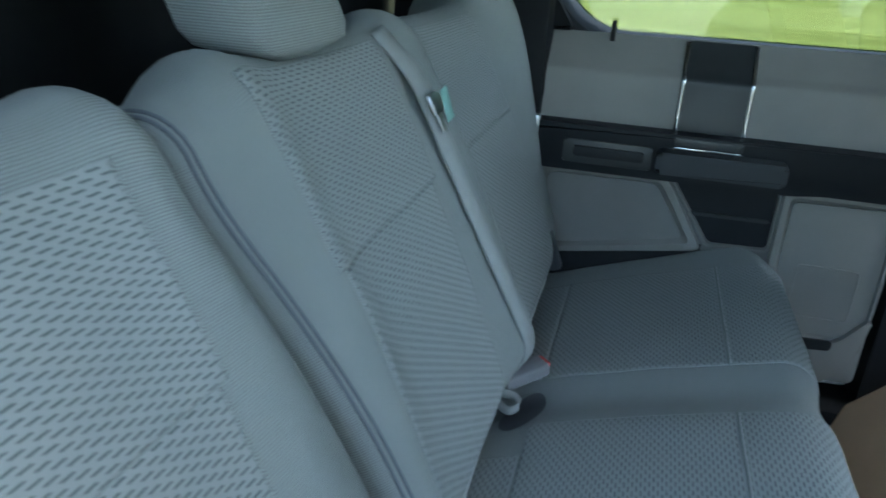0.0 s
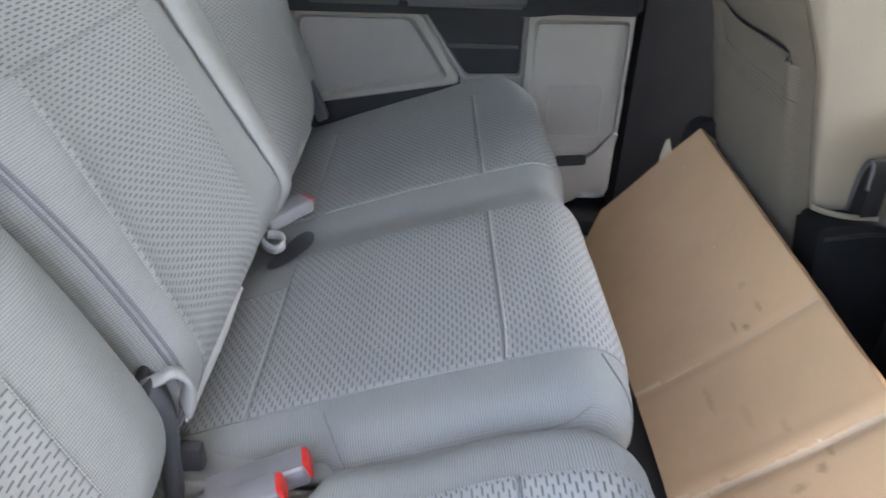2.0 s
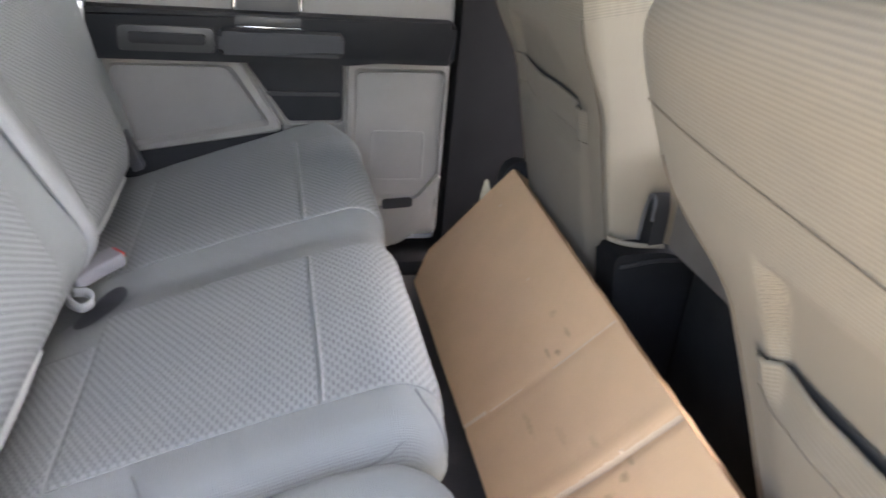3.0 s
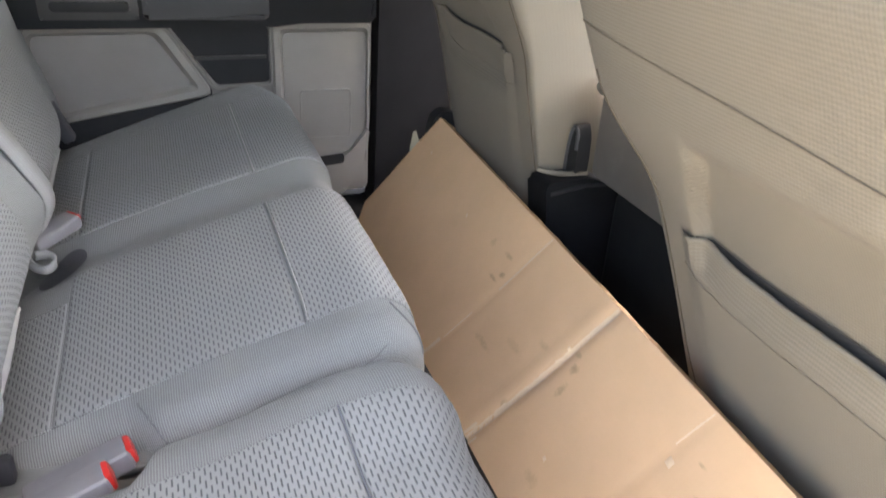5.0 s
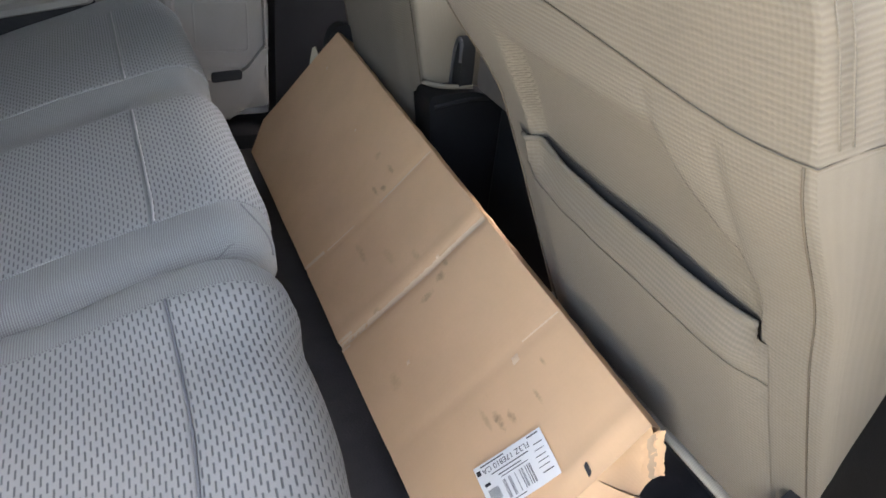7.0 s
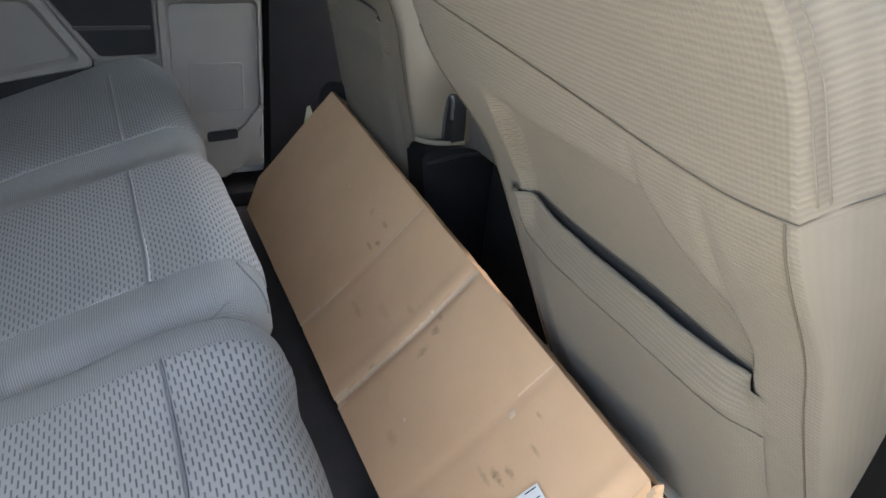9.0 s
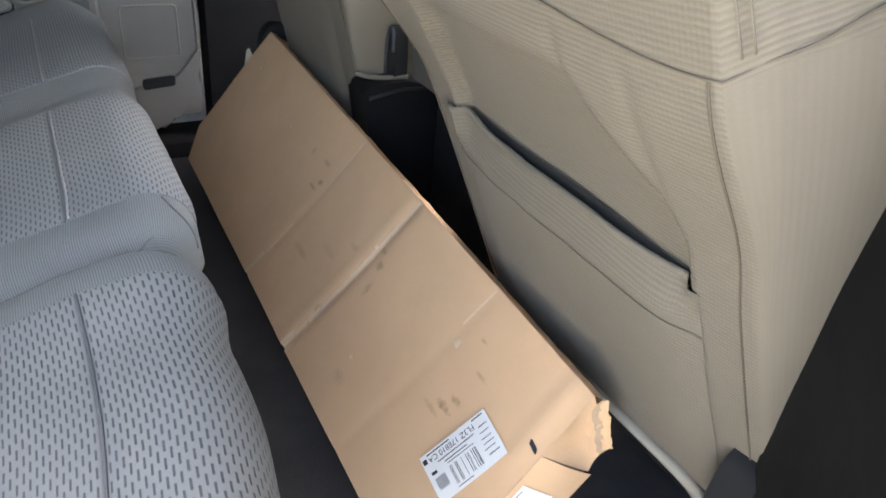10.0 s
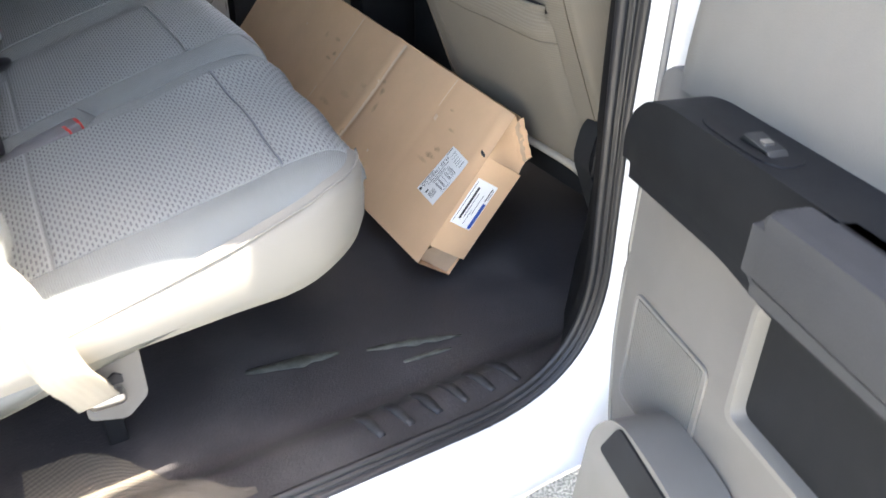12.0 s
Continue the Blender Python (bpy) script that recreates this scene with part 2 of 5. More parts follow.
def dry_grass():
    """A mown field, yellow-green with long pale and brown streaks."""
    m, n, l, b = material("yellowed field grass", 0.95, 0.0, 0.1)
    c = n.new("ShaderNodeTexCoord")
    mp = n.new("ShaderNodeMapping")
    mp.inputs["Scale"].default_value = (0.05, 0.55, 1.0)
    l.new(c.outputs["Object"], mp.inputs["Vector"])
    streak = noise_tex(n, l, 1.0, 5, 0.65, mp.outputs[0])
    patch = noise_tex(n, l, 0.35, 4, 0.6)
    col = mix(n, l, ramp(n, l, streak, 0.38, 0.62), (0.34, 0.33, 0.13), (0.58, 0.55, 0.28))
    col = mix(n, l, math_node(n, l, "MULTIPLY", ramp(n, l, patch, 0.55, 0.75), 0.6), col, (0.24, 0.21, 0.11))
    l.new(col, b.inputs["Base Color"])
    return m


M_FIELD = dry_grass()

# ---------------------------------------------------------------- mesh helpers
BASE = {}


def thing(name, base, label, category, group="", kind=""):
    ob = new(name)
    ob.location = base
    ob.empty_display_size = 0.05
    BASE[ob] = Vector(base)
    return tagged(ob, label, category, group, kind)


def part(name, bm, mat, parent, label="", smooth=True, kind=""):
    """Links a bmesh, given in world coordinates, as one mesh under a thing or part."""
    base = BASE[parent]
    bmesh.ops.recalc_face_normals(bm, faces=bm.faces)
    for v in bm.verts:
        v.co -= base
    me = bpy.data.meshes.new(name)
    flat = bm.faces.layers.int.get("flat") is not None
    bm.to_mesh(me)
    bm.free()
    for m in mat if isinstance(mat, (list, tuple)) else (mat,):
        me.materials.append(m)
    if smooth:
        me.shade_smooth()
    if flat:
        me.set_sharp_from_angle(angle=radians(26))
    ob = new(name, me)
    ob.parent = parent
    BASE[ob] = base
    return tagged(ob, label, kind=kind)


def single(name, bm, mat, label, category, group="", kind="", smooth=True):
    """A thing that is one mesh, with its origin at the middle of its foot."""
    lo = Vector([min(v.co[i] for v in bm.verts) for i in range(3)])
    hi = Vector([max(v.co[i] for v in bm.verts) for i in range(3)])
    base = Vector(((lo.x + hi.x) / 2, (lo.y + hi.y) / 2, lo.z))
    bmesh.ops.recalc_face_normals(bm, faces=bm.faces)
    for v in bm.verts:
        v.co -= base
    me = bpy.data.meshes.new(name)
    flat = bm.faces.layers.int.get("flat") is not None
    bm.to_mesh(me)
    bm.free()
    for m in mat if isinstance(mat, (list, tuple)) else (mat,):
        me.materials.append(m)
    if smooth:
        me.shade_smooth()
    if flat:
        me.set_sharp_from_angle(angle=radians(26))
    ob = new(name, me)
    ob.location = base
    BASE[ob] = base
    return tagged(ob, label, category, group, kind)


def grid(f, nu, nv, closed=False, uvf=None, caps=False):
    """A sheet of quads f(i, j); closed joins the first and last i."""
    bm = bmesh.new()
    layer = bm.loops.layers.uv.new("UVMap")
    rows = [[bm.verts.new(f(i, j)) for i in range(nu)] for j in range(nv)]
    for j in range(nv - 1):
        for i in range(nu if closed else nu - 1):
            k = (i + 1) % nu
            face = bm.faces.new((rows[j][i], rows[j][k], rows[j + 1][k], rows[j + 1][i]))
            if uvf:
                for loop, (a, b) in zip(face.loops, ((i, j), (i + 1, j), (i + 1, j + 1), (i, j + 1))):
                    loop[layer].uv = uvf(a, b)
    if caps:
        bm.faces.new(rows[0][::-1])
        bm.faces.new(rows[-1])
    return bm


def join(*bms):
    out = bms[0]
    for b in bms[1:]:
        me = bpy.data.meshes.new("tmp")
        b.to_mesh(me)
        b.free()
        out.from_mesh(me)
        bpy.data.meshes.remove(me)
    return out


def box(x0, x1, y0, y1, z0, z1, bevel=0.0, seg=2, m=None):
    bm = bmesh.new()
    bm.loops.layers.uv.new("UVMap")
    bm.faces.layers.int.new("flat")
    bmesh.ops.create_cube(bm, size=1)
    for v in bm.verts:
        v.co = Vector(((x0 + x1) / 2 + v.co.x * (x1 - x0), (y0 + y1) / 2 + v.co.y * (y1 - y0), (z0 + z1) / 2 + v.co.z * (z1 - z0)))
    if bevel:
        bmesh.ops.bevel(bm, geom=bm.edges[:], offset=bevel, segments=seg, affect="EDGES", profile=0.5)
    if m is not None:
        bmesh.ops.transform(bm, matrix=m, verts=bm.verts)
    return bm


def prism(outline, a, b, place, bevel=0.0, seg=2):
    """A flat outline [(u, w)] made solid from depth a to depth b; place(u, w, v) gives the world point."""
    bm = bmesh.new()
    bm.loops.layers.uv.new("UVMap")
    bm.faces.layers.int.new("flat")
    lo = [bm.verts.new((u, w, a)) for u, w in outline]
    hi = [bm.verts.new((u, w, b)) for u, w in outline]
    n = len(outline)
    bm.faces.new(lo[::-1])
    top = bm.faces.new(hi)
    for i in range(n):
        bm.faces.new((lo[i], lo[(i + 1) % n], hi[(i + 1) % n], hi[i]))
    if bevel:
        bmesh.ops.bevel(bm, geom=list(top.edges), offset=bevel, segments=seg, affect="EDGES", profile=0.5)
    for v in bm.verts:
        v.co = place(*v.co)
    return bm


def frame_prism(outer, inner, a, b, place):
    """A flat ring between two outlines with the same count of points; its inner face slopes."""
    bm = bmesh.new()
    bm.loops.layers.uv.new("UVMap")
    bm.faces.layers.int.new("flat")
    n = len(outer)
    mid = [(u * 0.62 + p * 0.38, w * 0.62 + q * 0.38) for (u, w), (p, q) in zip(inner, outer)]
    rim = [(u * 0.85 + p * 0.15, w * 0.85 + q * 0.15) for (u, w), (p, q) in zip(outer, inner)]
    rings = [[bm.verts.new(place(u, w, d)) for u, w in o] for o, d in ((outer, a), (outer, b - (b - a) * 0.25), (rim, b), (mid, b), (inner, a + (b - a) * 0.3), (inner, a))]
    m = len(rings)
    for k in range(m):
        p, q = rings[k], rings[(k + 1) % m]
        for i in range(n):
            bm.faces.new((p[i], p[(i + 1) % n], q[(i + 1) % n], q[i]))
    return bm


def tube(points, radius, sides=8, flat=1.0, up=Vector((0, 0, 1))):
    """A cord through points; flat squeezes it across up."""
    pts = [Vector(p) for p in points]
    rows = []
    for i, p in enumerate(pts):
        d = (pts[min(i + 1, len(pts) - 1)] - pts[max(i - 1, 0)]).normalized()
        s = d.cross(up)
        s = s.normalized() if s.length > 1e-4 else Vector((1, 0, 0))
        t = s.cross(d).normalized()
        rows.append([p + radius * (math.cos(a) * s + flat * math.sin(a) * t) for a in [2 * math.pi * k / sides for k in range(sides)]])
    return grid(lambda i, j: rows[j][i], sides, len(rows), True, lambda i, j: (i * radius, j * 0.01), caps=True)


def ribbon(points, sides, width, thick=0.0022):
    """A strap: centre points and the direction of its width at each."""
    rows = []
    pts = [Vector(p) for p in points]
    run = [0.0]
    for a, b in zip(pts, pts[1:]):
        run.append(run[-1] + (b - a).length)
    for i, p in enumerate(pts):
        d = (pts[min(i + 1, len(pts) - 1)] - pts[max(i - 1, 0)]).normalized()
        s = Vector(sides[i] if isinstance(sides, list) else sides)
        s = (s - d * s.dot(d)).normalized()
        t = s.cross(d).normalized() * thick
        w = (width[i] if isinstance(width, list) else width) / 2
        rows.append([p - s * w, p - s * w * 0.96 + t, p + s * w * 0.96 + t, p + s * w, p + s * w * 0.96 - t, p - s * w * 0.96 - t])
    return grid(lambda i, j: rows[j][i], 6, len(rows), True, lambda i, j: (i * 0.01, run[j]), caps=True)


def smooth_path(points, per=8):
    """Catmull-Rom through points."""
    p = [Vector(q) for q in points]
    p = [p[0] * 2 - p[1]] + p + [p[-1] * 2 - p[-2]]
    out = []
    for i in range(1, len(p) - 2):
        for k in range(per):
            t = k / per
            a, b, c, d = p[i - 1], p[i], p[i + 1], p[i + 2]
            out.append(0.5 * ((2 * b) + (c - a) * t + (2 * a - 5 * b + 4 * c - d) * t * t + (3 * b - a - 3 * c + d) * t ** 3))
    out.append(p[-2])
    return out


def ease(t):
    t = min(1.0, max(0.0, t))
    return t * t * (3 - 2 * t)


def rounded(poly, r, seg=5):
    """Outline with its corners rounded."""
    out = []
    n = len(poly)
    for i in range(n):
        p, a, b = Vector(poly[i]), Vector(poly[i - 1]), Vector(poly[(i + 1) % n])
        rr = min(r, (a - p).length * 0.45, (b - p).length * 0.45)
        s, e = p + (a - p).normalized() * rr, p + (b - p).normalized() * rr
        for k in range(seg + 1):
            t = k / seg
            q = s * (1 - t) ** 2 + p * 2 * t * (1 - t) + e * t * t
            out.append((q.x, q.y))
    return out


# ---------------------------------------------------------------- setting: ground, floor, cab shell
FLOOR = 0.012
bm = bmesh.new()
bmesh.ops.create_grid(bm, x_segments=40, y_segments=40, size=1500)
for v in bm.verts:
    v.co.z = -0.62
single("ground", bm, M_GROUND, "pale speckled gravel and asphalt lot", "ground", kind="structure", smooth=False)

field = grid(lambda i, j: (-400 + 800 * i / 40, 4.0 + 900 * (j / 40) ** 3, -0.612 + 0.004 * min(1, j)), 41, 41)
single("ground_field", field, M_FIELD, "yellow-green mown field beyond the lot", "field", kind="structure", smooth=False)


def floor_z(x, y):
    """The moulded cab floor: flat, with a low rise along the middle and up to the front."""
    z = FLOOR + 0.05 * ease((x - 0.95) / 0.25)
    z += 0.004 * noise.noise((x * 5, y * 5, 0))
    if y < -0.22:
        z += 0.028 * ease((-0.22 - y) / 0.06)
    return z


floor = single("floor", grid(lambda i, j: (-0.35 + 2.95 * i / 99, -0.335 + 1.72 * j / 79, floor_z(-0.35 + 2.95 * i / 99, -0.335 + 1.72 * j / 79)), 100, 80, uvf=lambda i, j: (i * 0.021, j * 0.0215)), M_MAT, "worn black vinyl cab floor with scuffs", "floor", kind="structure")
# the scuffed ribs by the door
for k, (a, b) in enumerate((((0.238, -0.079), (0.374, -0.103)), ((0.412, -0.119), (0.555, -0.160)), ((0.448, -0.172), (0.525, -0.179)))):
    pts = [(a[0] + (b[0] - a[0]) * t, a[1] + (b[1] - a[1]) * t, floor_z(a[0] + (b[0] - a[0]) * t, a[1] + (b[1] - a[1]) * t) + 0.0022) for t in [i / 10 for i in range(11)]]
    wid = [0.034 * math.sin(math.pi * (0.06 + 0.9 * i / 10)) ** 0.6 * (0.75 + 0.5 * noise.noise((i * 0.9, k * 5.0, 1))) * (0.85, 0.6, 0.4)[k] for i in range(11)]
    rib = part("scuffed_rib", ribbon(pts, (0, 1, 0), wid, 0.0006), plain("scuffed grey vinyl", (0.125, 0.135, 0.115), 0.6, depth=0.6, grain=500, stain=0.3, stain_scale=60) if k == 0 else bpy.data.materials["scuffed grey vinyl"], floor, "grey scuffed rib")

for k in range(6):
    x = 0.335 + 0.042 * k
    pts = [(x + 0.010 * t, -0.248 - 0.062 * t, floor_z(x, -0.248 - 0.062 * t) + 0.0015) for t in [i / 6 for i in range(7)]]
    part("sill_rib", ribbon(pts, (1, 0, 0), [0.020 * (0.7 + 0.4 * abs(noise.noise((i * 0.8, k * 3.0, 4)))) * math.sin(math.pi * (0.12 + 0.76 * i / 6)) ** 0.5 for i in range(7)], 0.0012), M_SILL_RIB, floor, "worn grey tread rib")

# door aperture of the near side, in the plane y = const
APER = rounded([(0.575, 1.29), (0.618, 0.62), (0.652, 0.038), (-0.07, 0.038), (-0.20, 0.34), (-0.20, 1.29)], 0.20, 16)


def aper(off):
    """The aperture's outline grown by off."""
    c = Vector((0.2, 0.55))
    out = []
    n = len(APER)
    for i in range(n):
        a, b = Vector(APER[i - 1]), Vector(APER[(i + 1) % n])
        d = (b - a).normalized()
        nrm = Vector((d.y, -d.x))
        if nrm.dot(Vector(APER[i]) - c) < 0:
            nrm = -nrm
        out.append(Vector(APER[i]) + nrm * off)
    return out


def tuck(z):
    """The cab's side leans inwards above the waistline."""
    return 0.036 * ease((z - 0.97) / 0.30)


def ring(profile):
    """Sweeps a profile [(off, y)] round the aperture."""
    loops = [aper(o) for o, y in profile]
    n = len(APER)
    return grid(lambda i, j: (loops[j][i].x, profile[j][1] + tuck(loops[j][i].y), loops[j][i].y), n, len(profile), True, lambda i, j: (i * 0.02, j * 0.01))


seal = [(-0.006, -0.333), (-0.010, -0.342), (-0.006, -0.349), (-0.002, -0.350), (0.001, -0.346), (0.000, -0.353), (0.002, -0.358), (0.005, -0.356), (0.007, -0.352), (0.006, -0.360), (0.008, -0.367), (0.011, -0.369), (0.014, -0.364), (0.015, -0.35)]
rubber = ring(seal)
for v in rubber.verts:
    # the lips are flattened low down to fit the camera's view
    t = tuck(v.co.z) - 0.333
    v.co.y = t + (v.co.y - t) * (0.58 + 0.50 * ease((v.co.z - 0.30) / 0.40))
single("door_seal", rubber, M_RUBBER, "black rubber door seal with ribs round the opening", "door seal", kind="structure")
c_in = ring([(0.13, -0.19), (0.08, -0.26), (0.022, -0.312), (-0.002, -0.330), (-0.004, -0.338), (0.012, -0.342)])
for v in c_in.verts:
    if v.co.z < 0.10 and v.co.y > -0.33:
        v.co.z = min(v.co.z, FLOOR - 0.01)
    if v.co.x > 0.4 and v.co.y > -0.325:
        v.co.x -= 0.016 * ease((0.80 - v.co.z) / 0.35)
single("wall_pillar_trim_near", c_in, M_TRIM_DARK, "charcoal moulded trim round the door opening", "trim", kind="structure")
jamb = [(0.011, -0.340), (0.012, -0.360), (0.015, -0.385), (0.024, -0.408), (0.042, -0.423), (0.070, -0.431)]
jl = [aper(o) for o, y in jamb]


def outer_edge(p):
    """The body side's outer rectangle seen from the opening's middle."""
    c = Vector((0.2, 0.55))
    d = p - c
    sx = ((0.76 if d.x > 0 else -0.75) - c.x) / d.x if abs(d.x) > 1e-6 else 1e9
    sz = ((1.41 if d.y > 0 else -0.01) - c.y) / d.y if abs(d.y) > 1e-6 else 1e9
    return c + d * min(sx, sz)


NP = len(APER)
outer = [outer_edge(jl[-1][i]) for i in range(NP)]


def side_point(i, j):
    if j < len(jamb):
        return (jl[j][i].x, jamb[j][1] + tuck(jl[j][i].y), jl[j][i].y)
    k = j - len(jamb)
    if k == 0:
        return (outer[i].x, -0.437 + tuck(outer[i].y), outer[i].y)
    if k == 1:
        return (outer[i].x, -0.41 + tuck(outer[i].y), outer[i].y + (-0.05 if outer[i].y < 0 else 0.0))
    return (outer[i].x, -0.30, outer[i].y + (-0.06 if outer[i].y < 0 else 0.0))


single("wall_body_side_near", grid(side_point, NP, len(jamb) + 3, True), M_PAINT, "glossy white painted body side and door sill", "body panel", kind="structure")
single("wall_front_door_near", box(0.762, 2.62, -0.41, -0.33, -0.12, 0.74, 0.02), M_PAINT, "white painted closed front door", "body panel", kind="structure")
single("wall_front_far", box(0.80, 2.62, 1.385, 1.46, -0.12, 0.74, 0.02), M_TRIM_DARK, "dark closed front door lining", "wall", kind="structure")
single("wall_front", box(2.55, 2.62, -0.41, 1.46, -0.12, 0.74, 0.02), M_TRIM_DARK, "dark plain bulkhead under the windscreen", "wall", kind="structure")
rear = frame_prism(rounded([(-0.41, -0.12), (1.46, -0.12), (1.46, 1.36), (-0.41, 1.36)], 0.02, 3), rounded([(-0.14, 0.94), (1.20, 0.94), (1.17, 1.30), (-0.11, 1.30)], 0.05, 3), -0.52, -0.42, lambda u, w, v: Vector((v, u, w)))
single("wall_rear", rear, M_TRIM_DARK, "dark plain rear cab wall with its window opening", "wall", kind="structure", smooth=False)
single("wall_rear_far", box(-0.40, -0.067, 1.30, 1.46, -0.12, 1.36, 0.015), M_TRIM_DARK, "charcoal rear pillar trim", "trim", kind="structure")
# Unseen roof; its length blocks the sun and its tone limits bounced light.
single("ceiling", box(-0.52, 1.62, -0.335, 1.44, 1.34, 1.40, 0.02), M_LINER, "grey headliner out of view, sized to hold off the sun", "ceiling", kind="structure")

# Unseen rear pane, added with a tint that holds back light from behind.
rw = thing("window_1", (-0.47, 0.53, 0.86), "added rear pane, out of view, that dims light from behind", "window", kind="structure")
part("rear_pane", prism(rounded([(-0.15, 0.93), (1.21, 0.93), (1.18, 1.31), (-0.12, 1.31)], 0.05, 3), -0.475, -0.470, lambda u, w, v: Vector((v, u, w))), tinted_glass("rear dimming glass", (0.46, 0.49, 0.47)), rw, smooth=False)

# Unseen front panes, unequally tinted to balance the light across the cab.
for k, (y, x0) in enumerate(((-0.36, 0.73), (1.42, 0.80))):
    fw = thing("window_%d" % (k + 2), (1.4, y, 0.74), "added front pane, out of view, tinted to set the side light", "window", kind="structure")
    part("side_pane", prism([(x0, 0.735), (2.55, 0.735), (1.64, 1.345), (x0, 1.345)], y - 0.003, y + 0.003, lambda u, w, v: Vector((u, v, w))), (M_NEAR_PANE, M_FAR_PANE)[k], fw, smooth=False)

# far pillar between the doors, broadened low to keep the space past the seat dark
single("wall_pillar_far", prism(rounded([(0.665, 0.0), (1.05, 0.0), (1.05, 0.72), (0.81, 0.78), (0.79, 1.35), (0.675, 1.35)], 0.02), 1.30, 1.44, lambda u, w, v: Vector((u, v, w)), 0.012), M_TRIM_DARK, "charcoal pillar trim between the doors", "trim", kind="structure")
single("wall_sill_far", box(-0.15, 1.7, 1.26, 1.44, -0.02, 0.05, 0.015), M_TRIM_DARK, "charcoal door sill trim", "trim", kind="structure")

# ---------------------------------------------------------------- rear seat: shapes shared by its pieces
CUSH_END = 0.385
CUSH_R = 0.053
RISE = {"near": (0.283, 0.26, 0.12), "bench": (0.249, 0.375, 0.15)}


def cushion_top(which, x):
    """The cushions tip up towards the front."""
    a, b, c = RISE[which]
    return a + b * x - c * x * abs(x)


def cushion_profile(which, p):
    """Point and normal (x, z) of the cushion's skin, p metres from its back edge."""
    dz = (cushion_top(which, min(p, CUSH_END) + 0.002) - cushion_top(which, min(p, CUSH_END) - 0.002)) / 0.004
    n = Vector((-dz, 1)).normalized()
    if p <= CUSH_END:
        return Vector((p, cushion_top(which, p))), n
    a0 = -math.atan(dz)
    a = min(radians(84), a0 + (p - CUSH_END) / CUSH_R)
    q = Vector((CUSH_END, cushion_top(which, CUSH_END))) - n * CUSH_R
    n = Vector((math.sin(a), math.cos(a)))
    q += n * CUSH_R
    rest = (p - CUSH_END) - (a - a0) * CUSH_R
    if rest > 0:
        q += Vector((n.y, -n.x)) * rest
    return q, n


def end_drop(d, r):
    """How far a rounded end has fallen at distance d from it."""
    if d >= r:
        return 0.0
    d = max(0.0, d)
    return r - math.sqrt(max(0.0, r * r - (r - d) ** 2))


CUSHIONS = {"near": (-0.242, 0.256, 0.075, 0.045), "bench": (0.262, 1.335, 0.05, 0.05)}


def cushion_ends(which, p):
    """The sides of a cushion; both give way at the back where the buckles come through."""
    y0, y1, r0, r1 = CUSHIONS[which]
    gap = 1 - ease((p - 0.125) / 0.03)
    return (y0, y1 - 0.036 * gap, r0, r1) if which == "near" else (y0 + 0.030 * gap, y1, r0 + 0.02 * gap, r1)


def near_plan(y):
    """The front edge of the near cushion, with its rounded corner by the door."""
    if y < -0.122:
        return 0.296 + math.sqrt(max(0.0, 0.12 ** 2 - (y + 0.122) ** 2))
    return 0.416 + 0.012 * ease((y + 0.122) / 0.16) - 0.010 * max(0.0, (y - 0.20) / 0.056) ** 2


def cushion_point(which, p, y, lift=0.0):
    y0, y1, r0, r1 = cushion_ends(which, p)
    q, n = cushion_profile(which, p)
    drop = end_drop(y - y0, r0) + end_drop(y1 - y, r1)
    if which == "bench":
        drop += 0.010 * math.exp(-((y - 0.752) / 0.05) ** 2)
    else:
        drop -= 0.004 * math.exp(-((y - 0.02) / 0.12) ** 2) + 0.013 * ease((y - 0.10) / 0.09) * ease((p - 0.20) / 0.14)
    drop += 0.0016 * noise.noise((p * 14, y * 14, 3.1))
    q = q + n * (lift - drop)
    back = (0.452 - near_plan(max(y, -0.2419))) * ease((p - 0.16) / 0.26) if which == "near" else 0.0
    if which == "bench":
        back = (0.03 * ease((y - 1.2) / 0.13) + 0.011 * (1 - ease((y - 0.262) / 0.16))) * ease((p - 0.16) / 0.26)
    return Vector((q.x - back, y, q.y))


def stations(y0, y1, r0, r1, step=0.014):
    ys = [y0 + r0 * (1 - math.cos(a)) for a in [radians(90) * k / 7 for k in range(7)]]
    n = max(2, int((y1 - r1 - y0 - r0) / step))
    ys += [y0 + r0 + (y1 - r1 - y0 - r0) * k / n for k in range(n + 1)]
    ys += [y1 - r1 * (1 - math.cos(a)) for a in [radians(90) * k / 7 for k in range(6, -1, -1)]]
    return ys


def cushion_body(which, depth):
    y0, y1, r0, r1 = CUSHIONS[which]
    ss = stations(0, 1, r0 / (y1 - y0), r1 / (y1 - y0), 0.014 / (y1 - y0))
    ps = [-0.066 + 0.012 * i for i in range(int((CUSH_END + CUSH_R * 1.4 + depth + 0.066) / 0.012))]

    def yy(p, s):
        a, b = cushion_ends(which, p)[:2]
        return a + (b - a) * s

    def f(i, j):
        if i < len(ps):
            return cushion_point(which, ps[i], yy(ps[i], ss[j]))
        k = i - len(ps)
        a = cushion_point(which, ps[-1], yy(ps[-1], ss[j]))
        b = cushion_point(which, ps[0], yy(ps[0], ss[j]))
        return (Vector((a.x - 0.03, a.y, max(a.z - 0.012, 0.24))), Vector((b.x + 0.02, b.y, 0.236)))[k]
    return grid(f, len(ps) + 2, len(ss), True, lambda i, j: (yy(0.3, ss[min(j, len(ss) - 1)]), (ps[i] if i < len(ps) else i * 0.012)), caps=True)


